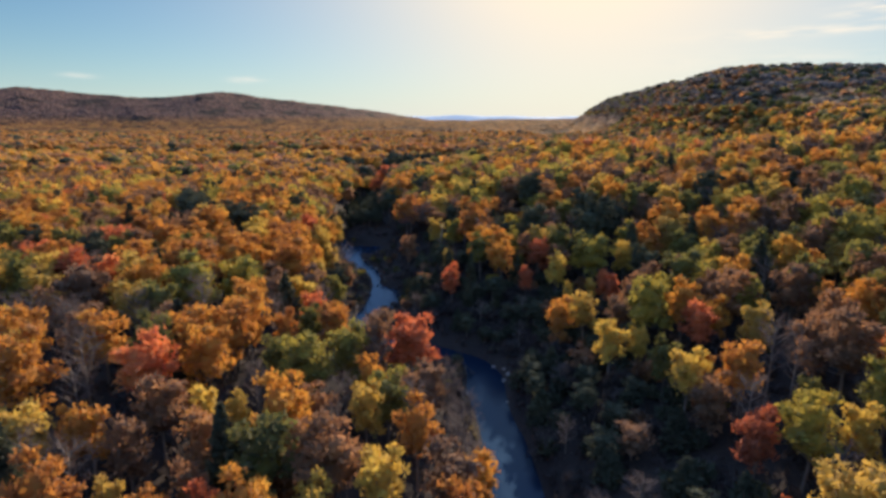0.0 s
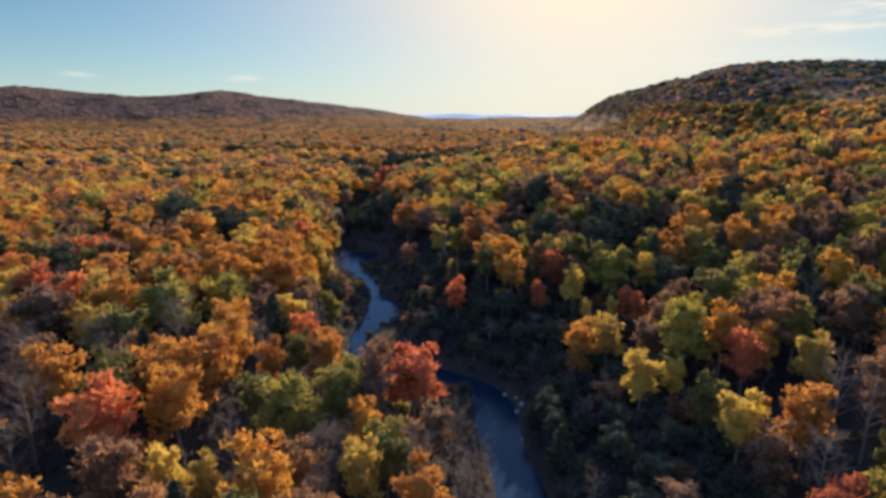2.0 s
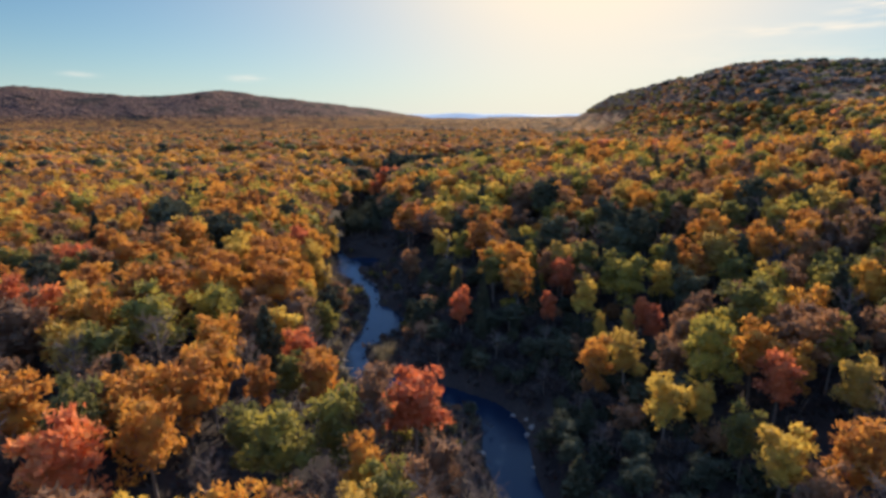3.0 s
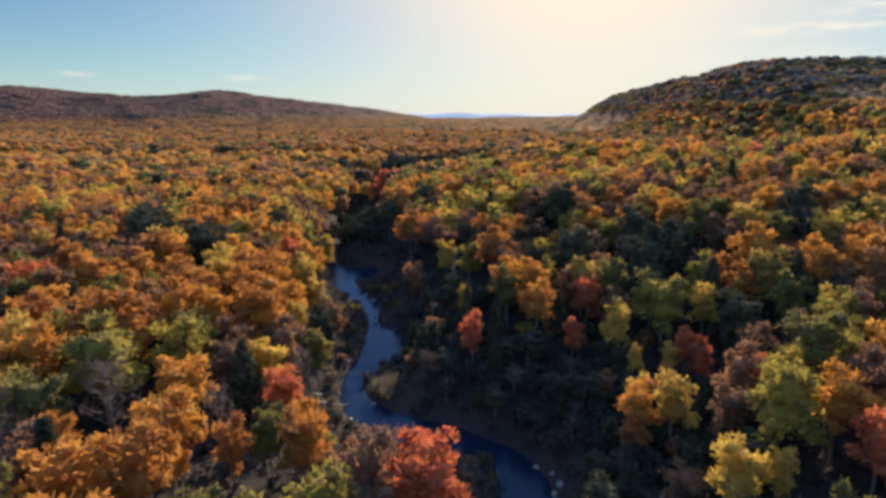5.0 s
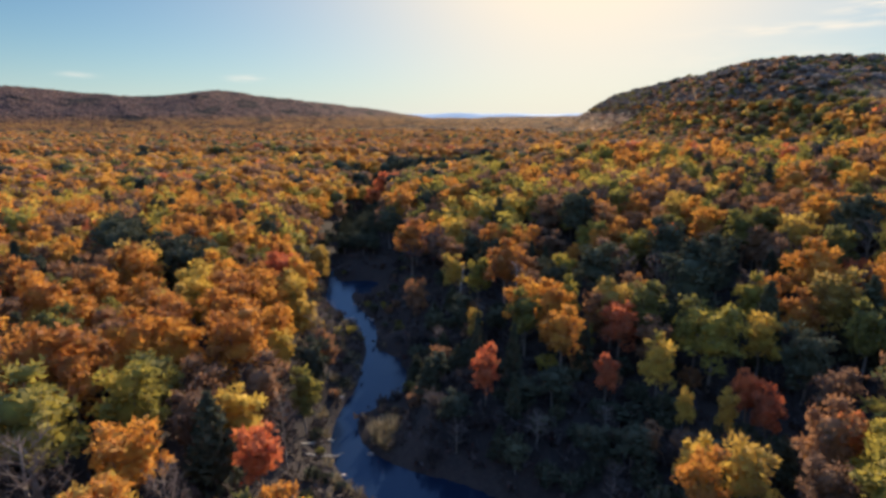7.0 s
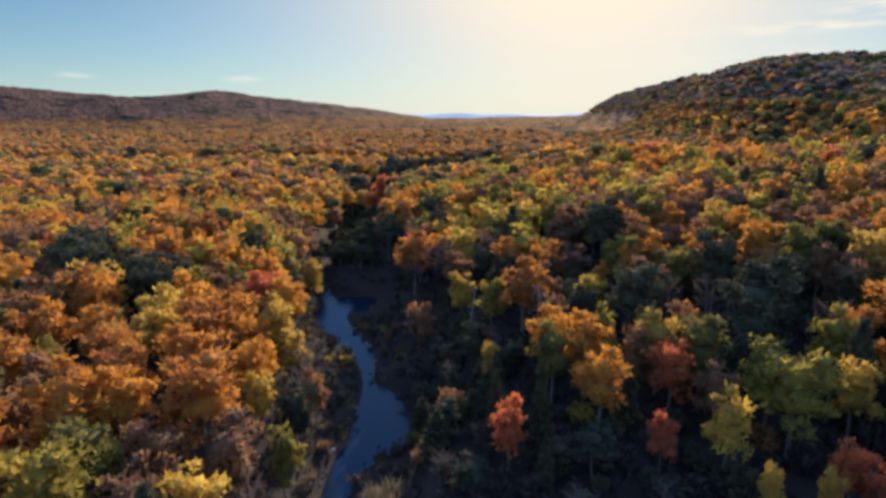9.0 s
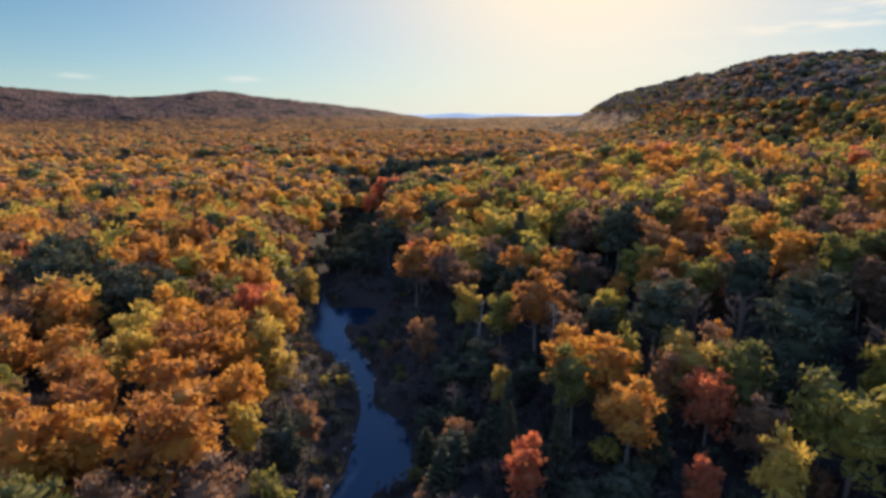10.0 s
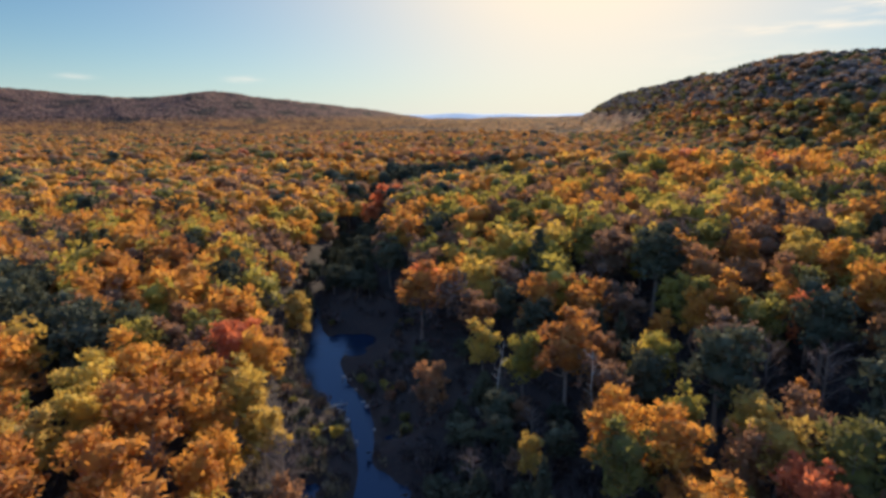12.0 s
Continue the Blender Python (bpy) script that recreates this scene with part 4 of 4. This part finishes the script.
def bulk(name, label, key, pts, leaves, size, boughs, r, variants=6, width=(6.0, 10.0)):
    """Many far trees of one colour in one mesh."""
    kind_name, _, height, tall = KINDS[key]
    if boughs < 5:
        tall *= 0.72 if boughs > 1 else 0.55
    stock = []
    for v in range(variants):
        rr = np.random.default_rng(900 + v)
        if key == "dark":
            p, nr = conifer_crown(rr, height, CONIFER_W, int(leaves * 1.2) + 24)
            c = cards(p, nr, size * 1.1, rr, 1.8)
            f = blades_of(len(c) // 3)
        elif key == "bare" and boughs > 1:
            _, lobes = broadleaf(rr, height, MODEL_W, tall, boughs)
            p, nr = crown_points(rr, lobes, leaves)
            c = cards(p, nr, size * 0.35, rr, 4.0)
            f = blades_of(len(c) // 3)
        else:
            _, lobes = broadleaf(rr, height, MODEL_W, tall, boughs)
            p, nr = crown_points(rr, lobes, leaves)
            c = cards(p, nr, size, rr)
            c, f = joined([(c, blades_of(len(c) // 3))] + masses(rr, lobes[:3] if boughs > 4 else lobes[:boughs], 0.85 if boughs > 4 else 1.0, boughs < 5))
        stock.append(c)
        shape = f
    n = len(pts)
    if n == 0:
        return
    z = ground_z(pts[:, 0], pts[:, 1])
    pick = r.integers(variants, size=n)
    s = r.uniform(*width, n) / MODEL_W
    ang = r.uniform(0, 6.28, n)
    allv = np.array(stock)[pick]
    ca, sa = np.cos(ang)[:, None], np.sin(ang)[:, None]
    x = (allv[..., 0] * ca - allv[..., 1] * sa) * s[:, None] + pts[:, 0:1]
    y = (allv[..., 0] * sa + allv[..., 1] * ca) * s[:, None] + pts[:, 1:2]
    zz = allv[..., 2] * (0.5 + 0.5 * s)[:, None] + z[:, None]
    v = np.stack([x, y, zz], -1).reshape(-1, 3)
    faces = (shape[None] + (np.arange(n) * allv.shape[1])[:, None, None]).reshape(-1, 3)
    ob = new(name, smooth(mesh_of(name, v, faces, LEAF["dark" if key == "hemlock" else "grey" if key == "bare" and boughs == 1 else key])))
    tagged(ob, label, "woods", kind="stuff")


COLOUR = {"red": "scarlet", "orange": "orange and gold", "yellow": "golden yellow", "green": "olive green", "brown": "russet brown", "dark": "dark evergreen", "hemlock": "dark grey-green", "bare": "grey leafless"}
FAR_TAKEN = taken[taken[:, 1] > NEAR - 10]
for band, (step, lo, hi, leaves, size, boughs, wid) in {
        "middle": (6.4, NEAR, 300.0, 250, 0.66, 6, (7.4, 11.4)),
        "farther": (7.2, 300.0, 480.0, 95, 0.95, 2, (9.0, 13.0)),
        "distant": (7.6, 480.0, 960.0, 11, 1.45, 1, (11.0, 15.0)),
        "hillside": (11.0, 960.0, 2100.0, 5, 1.8, 1, (13.0, 18.0))}.items():
    pts, d, side = scatter(step, lo, hi, rt, 0.80)
    ok = (rt.random(len(pts)) > 0.04) & ((pts[:, 1] < 960) | on_hill(pts[:, 0], pts[:, 1]))
    for x, y, q in FAR_TAKEN:
        ok &= np.hypot(pts[:, 0] - x, pts[:, 1] - y) > q
    ok &= ~dark_lane(d, side, pts[:, 1])
    pts, d, side = pts[ok], d[ok], side[ok]
    ks = kinds_for(pts[:, 0], d, side, pts[:, 1], rt, ground_z(pts[:, 0], pts[:, 1]))
    for key in KINDS:
        bulk(KINDS[key][0].replace("_tree", "_woods"), COLOUR[key] + " trees standing close in the " + band + " woods", key, pts[ks == key], leaves, size, boughs, rt, width=wid)

# the same woods go on behind and beside the camera's way
bx, by = np.meshgrid(np.arange(-150, 150, 8.2), np.arange(-90, 200, 7.8))
pts = np.stack([bx.ravel(), by.ravel()], 1) + rt.uniform(-2.4, 2.4, (bx.size, 2))
d, side = bank(pts[:, 0], pts[:, 1])
ok = (d > 3) & ((pts[:, 1] < 36) | (np.abs(pts[:, 0]) > 0.80 * pts[:, 1] + 17))
pts, d, side = pts[ok], d[ok], side[ok]
ks = kinds_for(pts[:, 0], d, side, pts[:, 1], rt, ground_z(pts[:, 0], pts[:, 1]))
for key in KINDS:
    bulk(KINDS[key][0].replace("_tree", "_woods"), COLOUR[key] + " trees standing close in the nearby woods", key, pts[ks == key], 95, 0.95, 2, rt, width=(6.5, 10.0))

# undergrowth between the trunks and along the banks, its colour darkened for shade
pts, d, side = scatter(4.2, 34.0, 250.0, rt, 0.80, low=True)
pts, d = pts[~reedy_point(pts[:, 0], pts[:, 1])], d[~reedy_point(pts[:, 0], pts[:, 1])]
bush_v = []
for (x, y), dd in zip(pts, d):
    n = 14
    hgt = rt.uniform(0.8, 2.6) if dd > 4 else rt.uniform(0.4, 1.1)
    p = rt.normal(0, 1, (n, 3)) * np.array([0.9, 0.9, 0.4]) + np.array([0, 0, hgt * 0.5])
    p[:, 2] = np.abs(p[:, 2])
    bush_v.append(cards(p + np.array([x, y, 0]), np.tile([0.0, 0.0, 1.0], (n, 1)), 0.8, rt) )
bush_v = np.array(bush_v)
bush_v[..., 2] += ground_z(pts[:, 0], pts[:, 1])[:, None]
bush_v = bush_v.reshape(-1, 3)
tagged(new("undergrowth", mesh_of("undergrowth", bush_v, blades_of(len(bush_v) // 3), LEAF["shade_brush"])), "low grey-brown leafless undergrowth between trunks, darkened like shade", "undergrowth", kind="stuff")

# ---- banks of the river ----


def tuft_mesh(name, blades, height, spread, width, seed, mat):
    """A clump of bent grass blades."""
    r = np.random.default_rng(seed)
    vs = []
    for _ in range(blades):
        a = r.uniform(0, 6.28)
        foot = np.array([math.cos(a), math.sin(a), 0]) * spread * math.sqrt(r.random())
        h = height * r.uniform(0.6, 1.1)
        bend = np.array([math.cos(a + r.normal(0, 0.5)), math.sin(a + r.normal(0, 0.5)), 0]) * h * r.uniform(0.25, 0.7)
        side = np.array([-math.sin(a), math.cos(a), 0]) * width
        mid, tip = foot + bend * 0.35 + np.array([0, 0, h * 0.65]), foot + bend + np.array([0, 0, h])
        vs += [foot - side, foot + side, mid + side * 0.8, mid - side * 0.8, mid - side * 0.8, mid + side * 0.8, tip + side * 0.15, tip - side * 0.15]
    return mesh_of(name, np.array(vs), quads(len(vs) // 4), mat)


# dry grass along both banks
rg = np.random.default_rng(21)
stock = []
for v in range(3):
    me = tuft_mesh("tuft", 14, 1.0, 0.5, 0.05, 40 + v, STRAW)
    co = np.empty(len(me.vertices) * 3, np.float32)
    me.vertices.foreach_get("co", co)
    stock.append(co.reshape(-1, 3))
    bpy.data.meshes.remove(me)
gy = np.repeat(np.arange(60.0, 240.0, 0.55), 24)
gx = np.interp(gy, LINE[:, 1], LINE[:, 0]) + rg.uniform(-22, 14, len(gy))
gy = gy + rg.uniform(-0.5, 0.5, len(gy))
gd, gs = bank(gx, gy)
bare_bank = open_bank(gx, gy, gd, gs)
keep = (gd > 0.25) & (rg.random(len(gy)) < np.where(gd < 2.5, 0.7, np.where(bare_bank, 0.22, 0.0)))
keep &= ~reedy_point(gx, gy) & ((gs < 0) | (rg.random(len(gy)) < 0.08))
keep &= np.sin(gx * 0.6 + 1.0) + np.sin(gy * 0.45) > -0.9
gx, gy = gx[keep], gy[keep]
gz = ground_z(gx, gy)
pick, ang, sc = rg.integers(3, size=len(gx)), rg.uniform(0, 6.28, len(gx)), rg.uniform(0.6, 1.5, len(gx))
base = np.array(stock)[pick] * sc[:, None, None]
ca, sa = np.cos(ang)[:, None], np.sin(ang)[:, None]
gv = np.stack([base[..., 0] * ca - base[..., 1] * sa + gx[:, None], base[..., 0] * sa + base[..., 1] * ca + gy[:, None], base[..., 2] + gz[:, None] - 0.03], -1).reshape(-1, 3)
tagged(new("bank_grass", mesh_of("bank_grass", gv, quads(len(gv) // 4), STRAW)), "pale dry grass tufts along the river banks", "grass", kind="stuff")


def limb_chain(points, r0, r1, sides=6):
    n = len(points) - 1
    return joined([tube(points[i], points[i + 1], r0 + (r1 - r0) * i / n, r0 + (r1 - r0) * (i + 1) / n, sides) for i in range(n)])


def fallen_tree(x0, y0, x1, y1, rad, seed, label):
    """A bleached trunk lying from its root end to its tip, with broken limbs."""
    r = np.random.default_rng(seed)
    z0, z1 = float(ground_z(x0, y0)), max(float(ground_z(x1, y1)), -0.1)
    a, b = np.array([x0, y0, z0 + rad * 0.9]), np.array([x1, y1, z1 + rad * 0.5])
    line = [a + (b - a) * s + np.array([0, 0, 0.12 * math.sin(s * 7 + seed)]) for s in np.linspace(0, 1, 6)]
    root = new("fallen_tree")
    root.matrix_basis = pose(*map(float, a))
    tv, tf = limb_chain([p - a for p in line], rad, rad * 0.4, 8)
    new("trunk", smooth(mesh_of("fallen_trunk", tv, tf, DEADWOOD))).parent = root
    for k in range(6):
        s = 0.3 + 0.11 * k
        p = a + (b - a) * s - a
        d = r.normal(0, 1, 3)
        d[2] = abs(d[2]) * 0.6
        d /= np.linalg.norm(d)
        ln = r.uniform(0.9, 2.0)
        bv, bf = limb_chain([p, p + d * ln * 0.5, p + d * ln + np.array([0, 0, -0.1])], rad * 0.35, rad * 0.08, 5)
        new("branch", smooth(mesh_of("fallen_branch", bv, bf, DEADWOOD))).parent = root
    return tagged(root, label, "fallen tree", group="fallen trees on the bank")


fallen_tree(-36.0, 181.0, -29.6, 191.5, 0.28, 1, "bleached fallen tree lying on the grassy river bank")
fallen_tree(-27.5, 131.5, -22.8, 136.0, 0.22, 2, "pale fallen tree trunk at the water's edge")
fallen_tree(-28.5, 134.5, -24.5, 141.0, 0.18, 3, "thin grey fallen tree beside the river")
fallen_tree(-33.0, 196.0, -29.0, 200.5, 0.2, 4, "weathered fallen tree half in the water")


def reed_clump(x, y, height, spread, seed):
    root = new("reed_clump")
    root.matrix_basis = pose(x, y, max(float(ground_z(x, y)), 0.0) - 0.03)
    new("foliage", tuft_mesh("reeds", 90, height, spread, 0.07, seed, STRAW)).parent = root
    return tagged(root, "straw-coloured reed clump on the spit at the bend", "reeds", group="reed clumps")


for i, (x, y, h, q) in enumerate(((-15.8, 138.6, 3.0, 1.7), (-14.4, 141.4, 2.6, 1.5), (-17.0, 141.4, 2.2, 1.2), (-14.6, 136.8, 1.9, 1.0), (-27.6, 158.0, 1.6, 1.0), (-27.0, 172.0, 1.5, 0.9), (-33.8, 197.0, 1.6, 1.0))):
    reed_clump(x, y, h, q, 60 + i)


def birch_snag(x, y, height, lean, seed):
    """A pale dead birch stem, broken at the top, with a few stubs."""
    r = np.random.default_rng(seed)
    root = new("birch_snag")
    root.matrix_basis = pose(x, y, float(ground_z(x, y)), lean, lean * 0.4, 40.0 * seed)
    tv, tf = limb_chain([np.array([0.15 * math.sin(k * 1.7 + seed), 0.1 * math.cos(k * 2.1), -0.5 + height * k / 5]) for k in range(6)], 0.15, 0.05, 7)
    new("trunk", smooth(mesh_of("snag_trunk", tv, tf, PALE_BARK))).parent = root
    for k in range(5):
        z = height * (0.5 + 0.1 * k)
        a = r.uniform(0, 6.28)
        bv, bf = limb_chain([np.array([0, 0, z]), np.array([math.cos(a) * 0.8, math.sin(a) * 0.8, z + 0.5]), np.array([math.cos(a) * 1.3, math.sin(a) * 1.3, z + 1.3])], 0.06, 0.02, 4)
        new("branch", smooth(mesh_of("snag_branch", bv, bf, PALE_BARK))).parent = root
    return tagged(root, "pale dead birch stem with broken top on the slope", "dead tree", group="dead birches")


for i, (x, y, h, ln) in enumerate(((6.5, 206.0, 16.0, 8.0), (-1.5, 181.0, 14.5, 6.0), (12.0, 171.0, 15.5, -7.0))):
    birch_snag(x, y, h, ln, i + 1)


def boulder(x, y, size, seed):
    r = np.random.default_rng(seed)
    v = BALL_V * (1 + r.normal(0, 0.16, (len(BALL_V), 1))) * size * np.array([1.2, 0.9, 0.65])
    ob = new("boulder", smooth(mesh_of("boulder", v, BALL_F, STONE)))
    ob.matrix_basis = pose(x, y, max(float(ground_z(x, y)), -0.25) + size * 0.2, 0, 0, r.uniform(0, 360))
    return tagged(ob, "grey rounded boulder at the edge of the water", "boulder", group="river boulders")


rb = np.random.default_rng(77)
for i in range(26):
    s = rb.uniform(100, 215)
    edge = rb.choice((-1, 1))
    k = int(np.argmin(np.abs(LINE[:, 1] - s)))
    boulder(float(LINE[k][0] + edge * (LINE[k][2] + rb.uniform(-0.3, 1.2))), float(s), float(rb.uniform(0.3, 0.75)), 300 + i)
